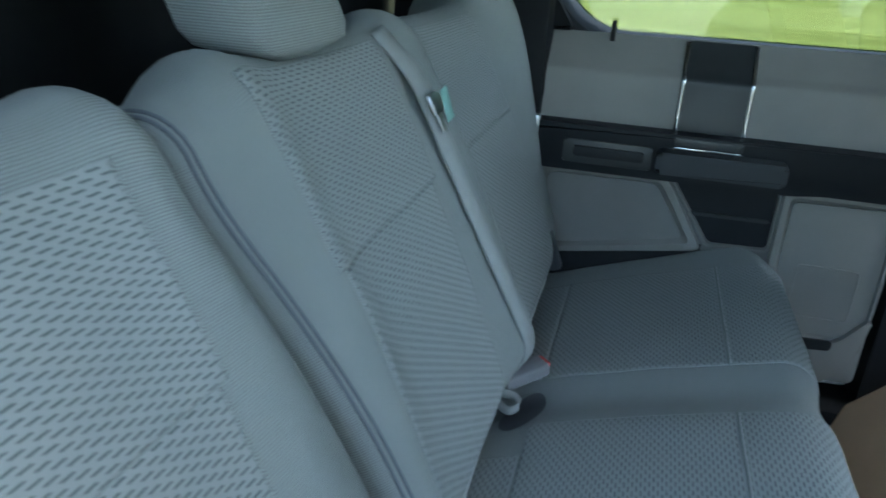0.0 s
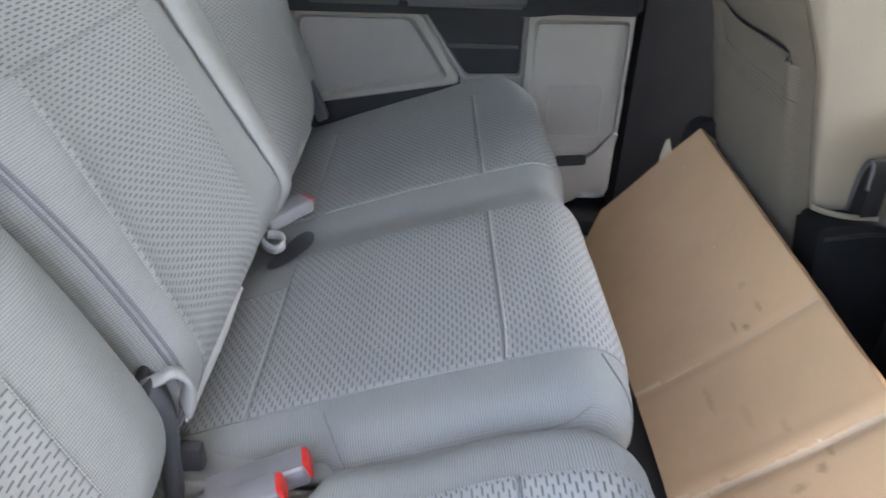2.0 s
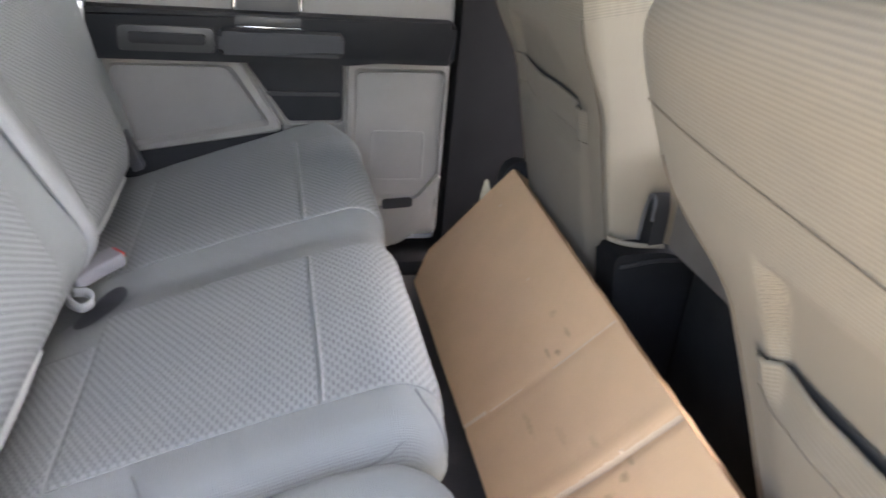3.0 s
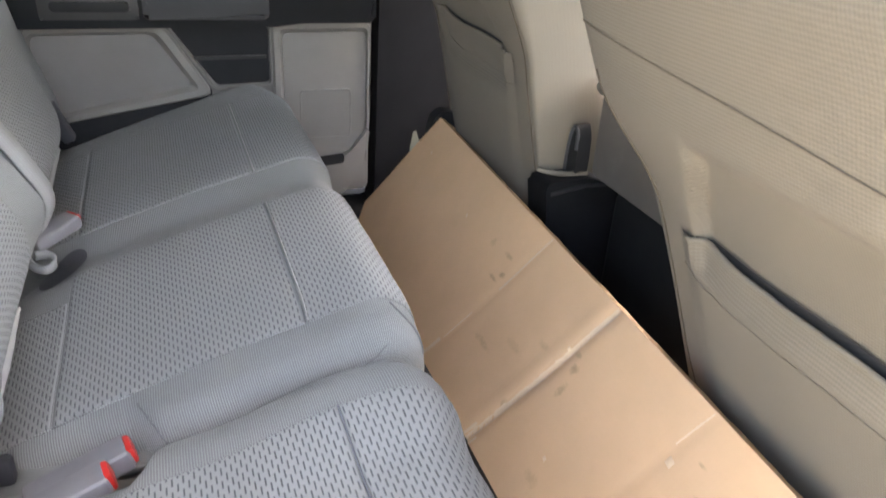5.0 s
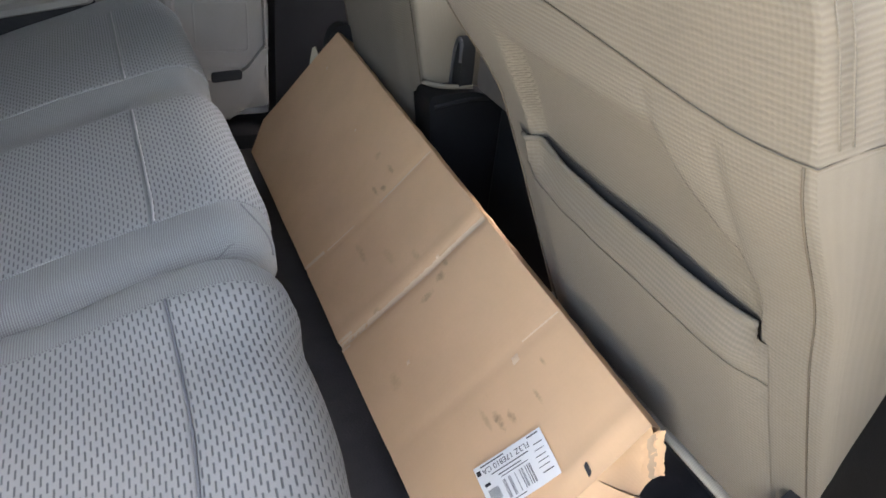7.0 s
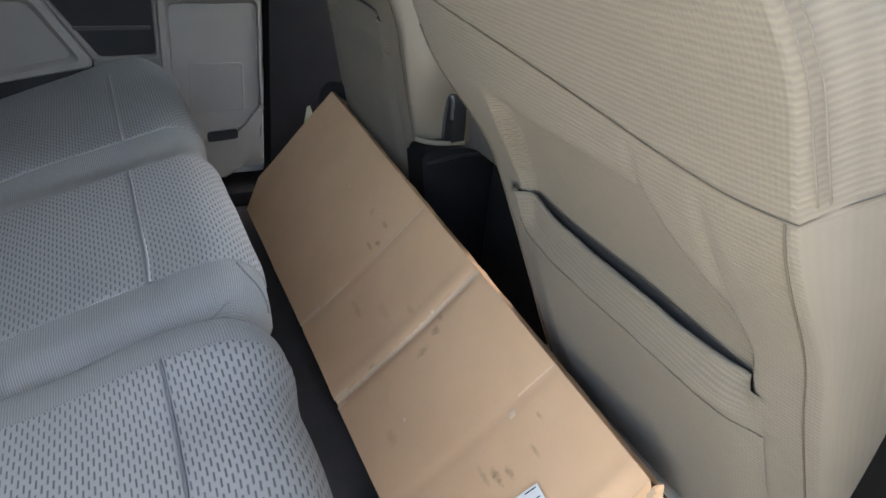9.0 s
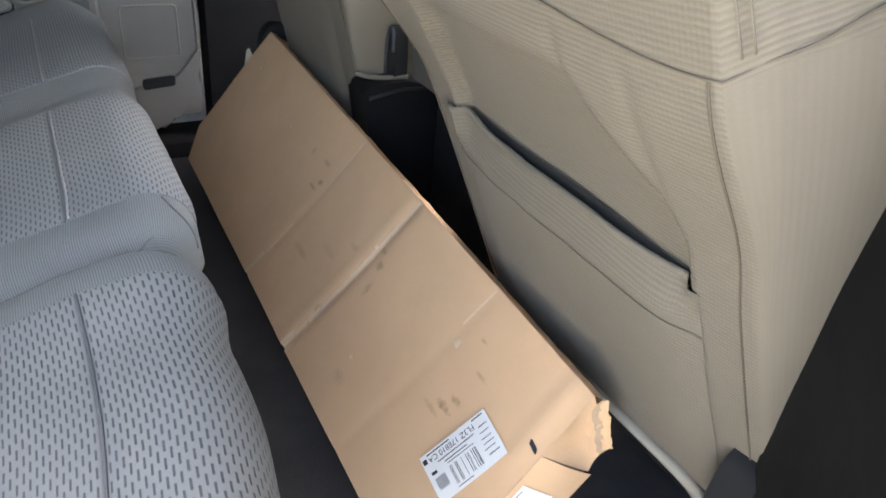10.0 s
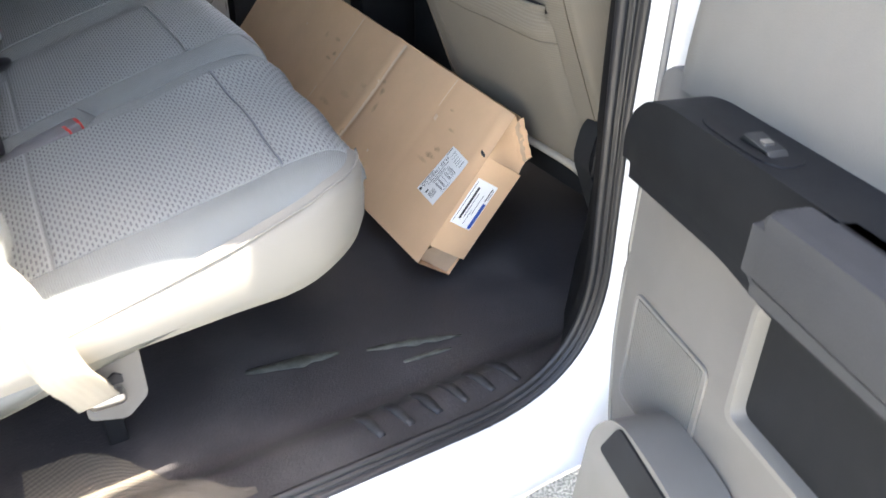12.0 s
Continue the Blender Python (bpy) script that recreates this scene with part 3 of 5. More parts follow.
def rim_steps(a, b):
    """Stations from a to b, close together at both rims."""
    rim = [0.0, 0.0012, 0.003, 0.006]
    n = max(2, int((b - a - 0.012) / 0.011))
    return [a + r for r in rim] + [a + 0.006 + (b - a - 0.012) * k / n for k in range(1, n)] + [b - r for r in rim[::-1]]


def panel_patch(point, p0, p1, y0, y1, puff=0.0018, edge=0.005):
    """A padded panel whose rim tucks into the skin below it."""
    pl, yl = rim_steps(p0, p1), rim_steps(y0, y1)

    def f(i, j):
        p, y = pl[i], yl[j]
        d = min(p - p0, p1 - p, y - y0, y1 - y) / edge
        return point(p, y, -0.0008 + (puff + 0.0008) * math.sqrt(max(0.0, 1 - (1 - min(1.0, d)) ** 2)))
    return grid(f, len(pl), len(yl), False, lambda i, j: (pl[min(i, len(pl) - 1)], yl[min(j, len(yl) - 1)]))


def panel_seam(point, p0, p1, y):
    """A thin sewn line along a side of a panel."""
    n = max(4, int((p1 - p0) / 0.012))
    return tube([point(p0 + (p1 - p0) * k / n, y, 0.0004) for k in range(n + 1)], 0.0013, 6)


def build_cushion(which, panels, name, label, depth):
    y0, y1 = CUSHIONS[which][:2]
    th = thing(name, (0.2, (y0 + y1) / 2, FLOOR), label, "rear seat", "rear seats")
    body = part("cushion", cushion_body(which, depth), M_CLOTH, th)
    pt = lambda p, y, lift: cushion_point(which, p, y, lift)
    for (a, b, c, d) in panels:
        part("cloth_panel", panel_patch(pt, a, b, c, d), M_DASH, body, "grey cloth panel with staggered dark slots")
        for y in (c, d):
            part("panel_seam", panel_seam(pt, a, b, y), M_CLOTH, body)
    return th


near_cushion = build_cushion("near", [(0.3350, 0.475, -0.150, 0.182), (0.0465, 0.3330, -0.150, 0.182), (-0.040, 0.0445, -0.150, 0.182)], "single_seat", "single grey cloth rear seat beside the open door", 0.02)
bench_cushion = build_cushion("bench", [(0.3205, 0.475, 0.352, 0.690), (0.0465, 0.3185, 0.352, 0.690), (-0.040, 0.0445, 0.352, 0.612), (0.3205, 0.475, 0.822, 1.205), (0.0465, 0.3185, 0.822, 1.205), (-0.040, 0.0445, 0.822, 1.205)], "rear_bench", "double grey cloth rear bench with a middle headrest", 0.06)


def skirt_rise(x):
    """The piping climbs towards the front."""
    return min(0.056, -0.039 + 0.28 * x)


def near_skirt():
    """The stone-coloured skirt below the near cushion's side and front."""
    plan = [Vector((x, -0.2425, 0)) for x in [-0.08 + 0.0205 * k for k in range(19)]]
    plan += [Vector((0.296 + 0.1205 * math.sin(a), -0.122 - 0.1205 * math.cos(a), 0)) for a in [radians(6 * k) for k in range(1, 14)]]
    prof = [(-0.014, 0.302), (0.0005, 0.299), (0.0028, 0.290), (0.0042, 0.270), (0.002, 0.246), (-0.006, 0.230), (-0.022, 0.221), (-0.12, 0.223)]

    def f(i, j):
        p = plan[j]
        d = (plan[min(j + 1, len(plan) - 1)] - plan[max(j - 1, 0)]).normalized()
        n = Vector((d.y, -d.x, 0))
        sink = 0.013 * ease((p.x - 0.19) / 0.16) * max(0.0, 1 - i / 5)
        tip = ease((p.x - 0.26) / 0.14) * (i / 7) ** 0.6
        return p + n * (prof[i][0] - sink - 0.012 * tip) + Vector((0, 0, prof[i][1] + skirt_rise(p.x) * (1 - i / 7) + 0.020 * tip))
    return grid(f, len(prof), len(plan), uvf=lambda i, j: (i * 0.015, j * 0.015)), plan


sk, plan = near_skirt()
part("skirt", sk, M_SKIRT, near_cushion, "stone vinyl skirt under the cushion")
pp = []
for j, p in enumerate(plan):
    d = (plan[min(j + 1, len(plan) - 1)] - plan[max(j - 1, 0)]).normalized()
    pp.append(p + Vector((d.y, -d.x, 0)) * (0.0012 - 0.016 * ease((p.x - 0.19) / 0.16)) + Vector((0, 0, 0.299 + skirt_rise(p.x))))
part("piping", tube(pp, 0.0016, 8), M_SKIRT, near_cushion, "stone piping along the skirt")
for y in (-0.15, 0.14):
    part("support_leg", prism(rounded([(0.035, 0.118), (0.075, 0.105), (0.102, 0.130), (0.104, 0.25), (0.035, 0.25)], 0.008, 4), y - 0.045, y + 0.045, lambda u, w, v: Vector((u, v, w)), 0.008), M_LEG_SHADED, near_cushion, "stone plastic seat support")
    part("floor_post", box(0.045, 0.070, y + 0.02, y + 0.04, FLOOR - 0.002, 0.13, 0.004), M_BLACK, near_cushion)
part("bolt_hole", prism(rounded([(0.064, 0.160), (0.080, 0.160), (0.080, 0.170), (0.072, 0.176), (0.064, 0.170)], 0.002, 3), -0.1975, -0.1945, lambda u, w, v: Vector((u, v, w))), M_INK, near_cushion, "dark bolt hole")
for x, y in ((0.05, 0.45), (0.05, 1.10)):
    part("support_leg", box(x - 0.035, x + 0.035, y - 0.05, y + 0.05, FLOOR - 0.002, 0.26, 0.012), M_BLACK, bench_cushion)

# seams on the end of the bench's cushion
def bench_seam(points):
    return tube([cushion_point("bench", p, y, 0.0006) for p, y in [(q.x, q.y) for q in smooth_path([(a, b, 0) for a, b in points], 6)]], 0.0010, 6)


part("boxing_seam", bench_seam([(0.165, 0.2655), (0.22, 0.2665), (0.30, 0.2675), (0.37, 0.270), (0.405, 0.279)]), M_SEAM, bench_cushion, "grey seam along the cushion's end")
part("corner_seam", bench_seam([(0.132, 0.335), (0.139, 0.315), (0.146, 0.295), (0.152, 0.278), (0.157, 0.267)]), M_SEAM, bench_cushion, "grey seam at the step of the cushion")
part("front_seam", bench_seam([(0.418, 0.345), (0.430, 0.322), (0.447, 0.304), (0.470, 0.290)]), M_SEAM, bench_cushion, "grey seam at the front corner")

# ---------------------------------------------------------------- rear seat backs
SLOPE = 0.46
LEN = math.hypot(1, SLOPE)
UP = Vector((-SLOPE / LEN, 1 / LEN))
OUT = Vector((1 / LEN, SLOPE / LEN))
BACK_LEN = 0.525
BACK_R = 0.055
BACK_LOW = -0.03
BACKS = {"near": (-0.235, 0.246, 0.07, 0.055), "bench": (0.252, 1.345, 0.034, 0.07)}


def back_profile(q):
    """Point and normal (x, z) of a seat back's skin, q metres up from its foot."""
    foot = Vector((0.028, 0.312))
    if q <= BACK_LEN:
        bulge = 0.010 * math.sin(math.pi * min(1, max(0, q / BACK_LEN)))
        curl = -0.075 * (1 - min(1.0, max(0.0, q - BACK_LOW) / 0.10)) ** 2
        return foot + UP * q + OUT * (bulge + curl), OUT
    a = min(radians(175), (q - BACK_LEN) / BACK_R)
    n = OUT * math.cos(a) + UP * math.sin(a)
    return foot + UP * BACK_LEN - OUT * BACK_R + n * BACK_R, n


def back_split(q):
    """The joint between the two seat backs leans with height."""
    return -0.062 * ease(q / BACK_LEN) ** 1.7 + 0.032


def back_point(which, q, y, lift=0.0):
    y0, y1, r0, r1 = BACKS[which]
    if which == "near":
        y1 += back_split(q)
    else:
        y0 += back_split(q)
    pt, n = back_profile(q)
    drop = end_drop(y - y0, r0) * 0.8 + end_drop(y1 - y, r1) * 0.8
    far = -0.025 + 0.09 * ease(q / 0.6)
    for c, h, w in (((0.19, 0.016, 0.05), (-0.19, 0.018, 0.05)) if which == "near" else ((0.33, 0.014, 0.04), (0.745, 0.020, 0.055), (1.26, far, 0.07))):
        drop -= h * math.exp(-((y - c) / w) ** 2) * ease((q - BACK_LOW) / 0.1)
    top = 0.0
    if which == "near":
        top = (0.020 + 0.030 * ease((y - 0.12) / 0.14) ** 2) * ease((q - 0.3) / 0.25)
    else:
        top = (0.016 + 0.022 * ease((0.36 - y) / 0.13)) * ease((q - 0.3) / 0.25)
    drop += 0.002 * noise.noise((q * 9, y * 9, 7.7))
    r = pt + n * (lift - drop)
    r = r - UP * top
    return Vector((r.x, y, r.y))


def back_body(which):
    y0, y1, r0, r1 = BACKS[which]
    ys = stations(0, 1, r0 / (y1 - y0), r1 / (y1 - y0), 0.014 / (y1 - y0))
    qs = [BACK_LOW + 0.012 * i for i in range(int((BACK_LEN + BACK_R * math.pi - BACK_LOW) / 0.012) + 1)]

    def yy(q, s):
        a, b = y0, y1
        if which == "near":
            b += back_split(q)
        else:
            a += back_split(q)
        return a + (b - a) * s

    def f(i, j):
        if i < len(qs):
            return back_point(which, qs[i], yy(qs[i], ys[j]))
        b = back_point(which, BACK_LOW, yy(BACK_LOW, ys[j]))
        return Vector((b.x - 0.10, b.y, b.z))
    return grid(f, len(qs) + 1, len(ys), True, lambda i, j: (yy(0.2, ys[min(j, len(ys) - 1)]), (qs[i] if i < len(qs) else 0)), caps=True)


def build_back(which, panels, th):
    body = part("backrest", back_body(which), M_CLOTH, th)
    pt = lambda q, y, lift: back_point(which, q, y, lift)
    for (a, b, c, d) in panels:
        part("cloth_panel", panel_patch(pt, a, b, c, d), M_DASH, body, "grey cloth panel with staggered dark slots")
        for y in (c, d):
            part("panel_seam", panel_seam(pt, a, b, y), M_CLOTH, body)


build_back("near", [(-0.005, 0.349, -0.16, 0.137), (0.351, 0.53, -0.16, 0.146)], near_cushion)
build_back("bench", [(-0.005, 0.349, 0.334, 0.640), (0.351, 0.555, 0.322, 0.656), (-0.005, 0.349, 0.815, 1.145), (0.351, 0.555, 0.815, 1.145)], bench_cushion)
def bolster_seam(off):
    """A sewn line beside the joint of the two seat backs."""
    y = lambda q: BACKS["bench"][0] + back_split(q) + off
    return tube([back_point("bench", q, y(q), 0.0006) for q in [-0.02 + 0.012 * k for k in range(54)]], 0.0018, 6)


for off in (0.012, 0.0175):
    part("bolster_seam", bolster_seam(off), M_PIPING, bench_cushion, "dark sewn line along the bolster")
for which, th, y0, y1 in (("bench", bench_cushion, 0.354, 0.688), ("bench", bench_cushion, 0.824, 1.203)):
    part("pale_stitch", tube([cushion_point(which, 0.3225, y0 + (y1 - y0) * k / 40, 0.0016 + 0.0012 * (k % 2)) for k in range(41)], 0.0012, 5), M_STITCH, th, "pale stitched line")
part("front_seam", tube([cushion_point("near", 0.3340, -0.149 + 0.330 * k / 40, 0.0012) for k in range(41)], 0.0013, 5), M_PIPING, near_cushion, "dark sewn line across the cushion")
# the middle headrest
hr = thing("headrest", (-0.20, 0.468, 0.80), "grey cloth headrest on the middle of the rear seat back", "headrest")
def headrest_point(i, j):
    a = 2 * math.pi * i / 40
    c, s = math.cos(a), math.sin(a)
    k = 0.28
    u = math.copysign(abs(c) ** k, c)
    v = math.copysign(abs(s) ** k, s)
    z = j / 14
    shrink = 1 - 0.55 * end_drop(min(z, 1 - z), 0.16) / 0.16
    lean = -SLOPE * 0.2 * z
    return Vector((-0.224 + lean + 0.048 * u * shrink, 0.468 + (0.104 - 0.010 * z) * v * shrink, 0.800 + 0.20 * z))
part("pad", grid(headrest_point, 40, 15, True, lambda i, j: (i * 0.015, j * 0.014), caps=True), M_CLOTH, hr)
for y in (0.42, 0.52):
    part("post", tube([(-0.24, y, 0.78), (-0.25, y, 0.86)], 0.006), M_CHROME, hr)

# ---------------------------------------------------------------- doors


def build_door(name, label, P, window, g):
    """A rear door: P(u, w, v) with u back from its front edge, w the height, v the depth towards the cab; g holds its outlines."""
    th = thing(name, P(0.35, 0.10, 0), label, "car door", "rear doors", "structure")
    top, u0 = g["top"], g["u0"]

    def pr(nm, outline, a, b, mat, lab="", bevel=0.006, r=0.012, parent=None):
        return part(nm, prism(rounded(outline, r, 4) if r else outline, a, b, P, bevel), mat, parent or th, lab)
    uf = u0 - 0.02
    pr("door_shell", [(uf, 0.02), (0.62, 0.02), (0.80, 0.34), (0.80, top + 0.165), (uf, top + 0.165)], -0.13, -0.072, M_PAINT, "white painted outer door skin", 0.02, 0.05)

    def lean(u, w, v):
        """The upper lining: upright to a crease, then leaning out to the window."""
        h = w - top
        return P(u, w, v - 0.006 * ease(h / 0.10) - 0.048 * max(0.0, (h - 0.105) / 0.065) - 0.01 * ease((h - 0.095) / 0.02))
    hs = [-0.012 + 0.0065 * k for k in range(29)]
    hs[-1] = 0.170
    ul = u0 if window else u0 + 0.012
    us = [ul + (0.735 - ul) * (i / 60) ** (1.0 if window else 1.7) for i in range(61)]
    turn = lambda u: 0.0 if window else -0.018 * max(0.0, 1 - (u - ul) / 0.030) ** 2
    shell = grid(lambda i, j: lean(us[i], top + hs[j], turn(us[i])), 61, len(hs))
    shell = join(shell, grid(lambda i, j: P(us[i], top - 0.012 + 0.182 * j / 4, -0.075), 61, 5))
    part("upper_lining", shell, M_PANEL, th)
    pr("lower_lining", [(u0, 0.26), (u0 + 0.012, 0.20), (u0 + 0.035, 0.13), (u0 + 0.10, 0.065), (0.60, 0.05), (0.735, 0.30), (0.735, top), (u0, top)], -0.072, -0.002, M_PANEL_IN, "", 0.004, 0.02)
    if window:
        part("dark_strip", grid(lambda i, j: lean(0.318 + 0.128 * i / 6, top - 0.012 + 0.181 * j / 26, 0.006), 7, 27), M_BLACK_GLOSS, th, "dark satin strip")
        for u in (0.3130, 0.4420):
            part("bright_edge", grid(lambda i, j: lean(u + 0.010 * i / 3, top + 0.002 + 0.165 * j / 26, 0.004 + (0.006 if i in (1, 2) else 0)), 4, 27), M_CHROME, th, "narrow bright metal edging")
    pr("band", g["band"], -0.012, 0.048, M_BAND, "black moulded band", 0.014, 0.012)
    a0, a1, az0, az1 = g["arm"]
    if window:
        pr("handle_recess", [(0.484, 0.516), (0.661, 0.516), (0.661, 0.564), (0.484, 0.564)], 0.046, 0.052, M_BLACK_GLOSS, "dark handle recess", 0.003, 0.008)
        pr("pull_handle", [(0.50, 0.532), (0.64, 0.532), (0.64, 0.552), (0.50, 0.552)], 0.051, 0.060, M_BLACK, "", 0.003, 0.006)
        pr("finger_well", [(0.318, 0.573), (0.446, 0.573), (0.446, 0.590), (0.318, 0.590)], 0.046, 0.051, M_BLACK_GLOSS, "dark finger well", 0.002, 0.004)
        pr("bright_lip", [(0.320, 0.5685), (0.444, 0.5685), (0.444, 0.5710), (0.320, 0.5710)], 0.046, 0.0535, M_CHROME, "thin bright lip", 0.0006, 0.0)
    if not window:
        pr("armrest_back", [(a0 + 0.012, az0 + 0.01), (a1, az0 + 0.01), (a1, az1 - 0.006), (a0 + 0.012, az1 - 0.006)], 0.040, 0.064, M_BAND, "black groove behind the armrest", 0.004, 0.006)
    pr("armrest", [(a0, az0), (a1, az0), (a1, az1), (a0, az1)], 0.036 if window else 0.060, 0.088, M_ARM, "grey padded armrest", 0.010, 0.010)
    if not window:
        oval = [(0.179 + 0.042 * math.copysign(abs(math.cos(a)) ** 0.6, math.cos(a)), 0.028 + 0.016 * math.copysign(abs(math.sin(a)) ** 0.6, math.sin(a))) for a in [2 * math.pi * k / 28 for k in range(28)]]
        part("switch_plate", prism(oval, top - 0.001, top + 0.0012, lambda u, w, v: P(u, v, w), 0.0008, 1), M_BAND, th, "dark oval switch plate")
        sw = pr("window_switch", [(0.176, top + 0.0010), (0.208, top + 0.0010), (0.204, top + 0.004), (0.180, top + 0.006)], 0.022, 0.036, M_BLACK_GLOSS, "window switch", 0.002, 0.0)
        pr("switch_tip", [(0.192, top + 0.0022), (0.198, top + 0.0020), (0.198, top + 0.0062), (0.192, top + 0.0066)], 0.026, 0.033, M_STEEL, "bright worn switch tip", 0.001, 0.0, sw)
    bo, bi = rounded(g["bin"], 0.012, 4), rounded(g["bin_in"], 0.010, 4)
    part("storage_bin", frame_prism(bo, bi, -0.002, 0.013, P), M_PANEL, th, "stone rim of the door bin")
    part("bin_lining", prism(bi, -0.004, 0.0035, P), M_BAND, th, "black bin lining")
    z = g["bin_z"]
    if window:
        pr("bin_lip", [(0.236, z), (0.385, z - 0.002), (0.390, z + 0.006), (0.236, z + 0.007)], 0.003, 0.009, M_BLACK_GLOSS, "", 0.002, 0.003)
    part("rear_frame", frame_prism(rounded(g["rear"], 0.02, 5), rounded(g["rear_in"], 0.016, 5), -0.002, 0.016, P), M_PANEL, th)
    # Black strip painted in for the shaded gap between door and bench.
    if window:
        pr("shade_strip", [(0.355, 0.06), (0.60, 0.06), (0.735, 0.28), (0.735, 0.31), (0.355, 0.36)], -0.003, 0.001, M_BLACK, "black strip for the shaded gap behind the bench", 0.0, 0.0)
    part("rear_inlay", prism(rounded(g["rear_in"], 0.016, 5), -0.002, 0.005, P), M_PANEL_IN, th)
    zt = g["band"][0][1]
    go = 0.0045 if window else -0.0032
    part("grille_back", prism(rounded([(g["grille"][0], g["grille"][2]), (g["grille"][1], g["grille"][2]), (g["grille"][1], g["grille"][3]), (g["grille"][0], g["grille"][3])], 0.012, 5), -0.004, go + 0.0016, P), M_PANEL, th)
    if window:
        part("front_frame", frame_prism(rounded([(u0 + 0.004, 0.10), (0.222, 0.10), (0.222, zt), (u0 + 0.004, zt)], 0.018, 5), rounded([(u0 + 0.012, 0.20), (0.199, 0.20), (0.199, zt - 0.028), (u0 + 0.012, zt - 0.025)], 0.016, 5), -0.002, 0.015, P), M_PANEL, th)
        part("front_inlay", prism(rounded([(u0 + 0.012, 0.20), (0.199, 0.20), (0.199, zt - 0.028), (u0 + 0.012, zt - 0.025)], 0.016, 5), -0.002, 0.007, P), M_PANEL, th)
    s0, s1, t0, t1 = g["grille"]
    grille = part("speaker_grille", frame_prism(rounded([(s0, t0), (s1, t0), (s1, t1), (s0, t1)], 0.012, 5), rounded([(s0 + 0.005, t0 + 0.005), (s1 - 0.005, t0 + 0.005), (s1 - 0.005, t1 - 0.005), (s0 + 0.005, t1 - 0.005)], 0.009, 5), go - 0.001, go + 0.0037, P), M_PANEL, th, "stone loudspeaker grille")
    bars = []
    n = int((s1 - s0 - 0.012) / 0.0026)
    for k in range(n):
        u = s0 + 0.006 + 0.0026 * k
        bars.append(prism([(u, t0 + 0.006), (u + 0.0014, t0 + 0.006), (u + 0.0014, t1 - 0.006), (u, t1 - 0.006)], go + 0.0012, go + 0.0030, P))
    part("grille_mesh", join(*bars), M_PANEL, grille, kind="stuff")
    deep = 0.022 if window else 0.050
    pk = part("map_pocket", prism(rounded(g["pocket"], 0.03, 5), 0.0, deep, P, 0.010, 3), M_PANEL, th, "stone map pocket")
    part("pocket_slot", prism(rounded(g["slot"], 0.008, 4), deep - 0.003, deep + 0.0025, P), M_BLACK, pk, "dark pocket opening")
    part("edge_strip", tube([P(u0 + q.x, q.y, -0.003) for q in smooth_path([(0.10, 0.068, 0), (0.030, 0.135, 0), (0.006, 0.225, 0), (0, 0.30, 0), (0, 0.45, 0), (0, top + 0.16, 0)], 6)], 0.0035, 6), M_PANEL, th, "pale rubber edge")
    zb = top + 0.164
    if window:
        front, front_in, wt = [(-0.07, 1.32)], [(0.0, 1.28)], 1.32
        uw, ui = -0.07, 0.0
    else:
        # the open door's unseen upper frame is slanted to shade the belt and skirt
        front, front_in, wt = [(0.064, 1.34), (0.022, 1.154), (-0.04, 0.96)], [(0.105, 1.30), (0.066, 1.145), (0.008, 0.95)], 1.34
        uw, ui = -0.04, 0.008
    pts = rounded([(uw, zb - 0.035), (0.685, zb - 0.035), (0.785, zb + 0.09), (0.785, wt)] + front, 0.09, 10)
    inn = rounded([(ui, zb + 0.010), (0.628, zb + 0.010), (0.728, zb + 0.107), (0.740, wt - 0.04)] + front_in, 0.085, 10)
    part("window_frame", frame_prism(pts, inn, -0.115, -0.068, P), M_BLACK, th, "black window seal")
    part("window_pane", prism(inn, -0.088, -0.083, P), M_GLASS, th, "green tinted window glass", smooth=False)
    if window:
        part("lock_knob", tube([P(0.597, 0.75 + 0.01 * k, -0.05) for k in range(5)], 0.005, 8), M_BLACK, th, "black lock knob")
        pr("window_corner", [(0.675, 0.765), (0.765, 0.765), (0.765, 1.30), (0.752, 1.30), (0.745, 0.87)], -0.10, -0.035, M_TRIM_DARK, "", 0.01, 0.01)
    return th


FAR_DOOR = dict(top=0.594, u0=0.0, arm=(0.236, 0.476, 0.522, 0.566), bin_z=0.426,
                band=[(0.0, 0.507), (0.0, 0.594), (0.735, 0.594), (0.735, 0.498), (0.22, 0.500), (0.16, 0.507)],
                bin=[(0.224, 0.365), (0.350, 0.360), (0.440, 0.500), (0.224, 0.500)], bin_in=[(0.230, 0.373), (0.343, 0.369), (0.430, 0.494), (0.230, 0.494)],
                rear=[(0.441, 0.499), (0.705, 0.497), (0.715, 0.290), (0.352, 0.350)], rear_in=[(0.466, 0.479), (0.690, 0.477), (0.700, 0.312), (0.394, 0.370)],
                grille=(0.045, 0.165, 0.235, 0.352), pocket=[(0.085, 0.075), (0.58, 0.075), (0.64, 0.15), (0.30, 0.160), (0.15, 0.172), (0.060, 0.190), (0.022, 0.238), (0.002, 0.262), (0.008, 0.215), (0.030, 0.142)],
                slot=[(0.066, 0.176), (0.136, 0.170), (0.136, 0.194), (0.066, 0.199)])
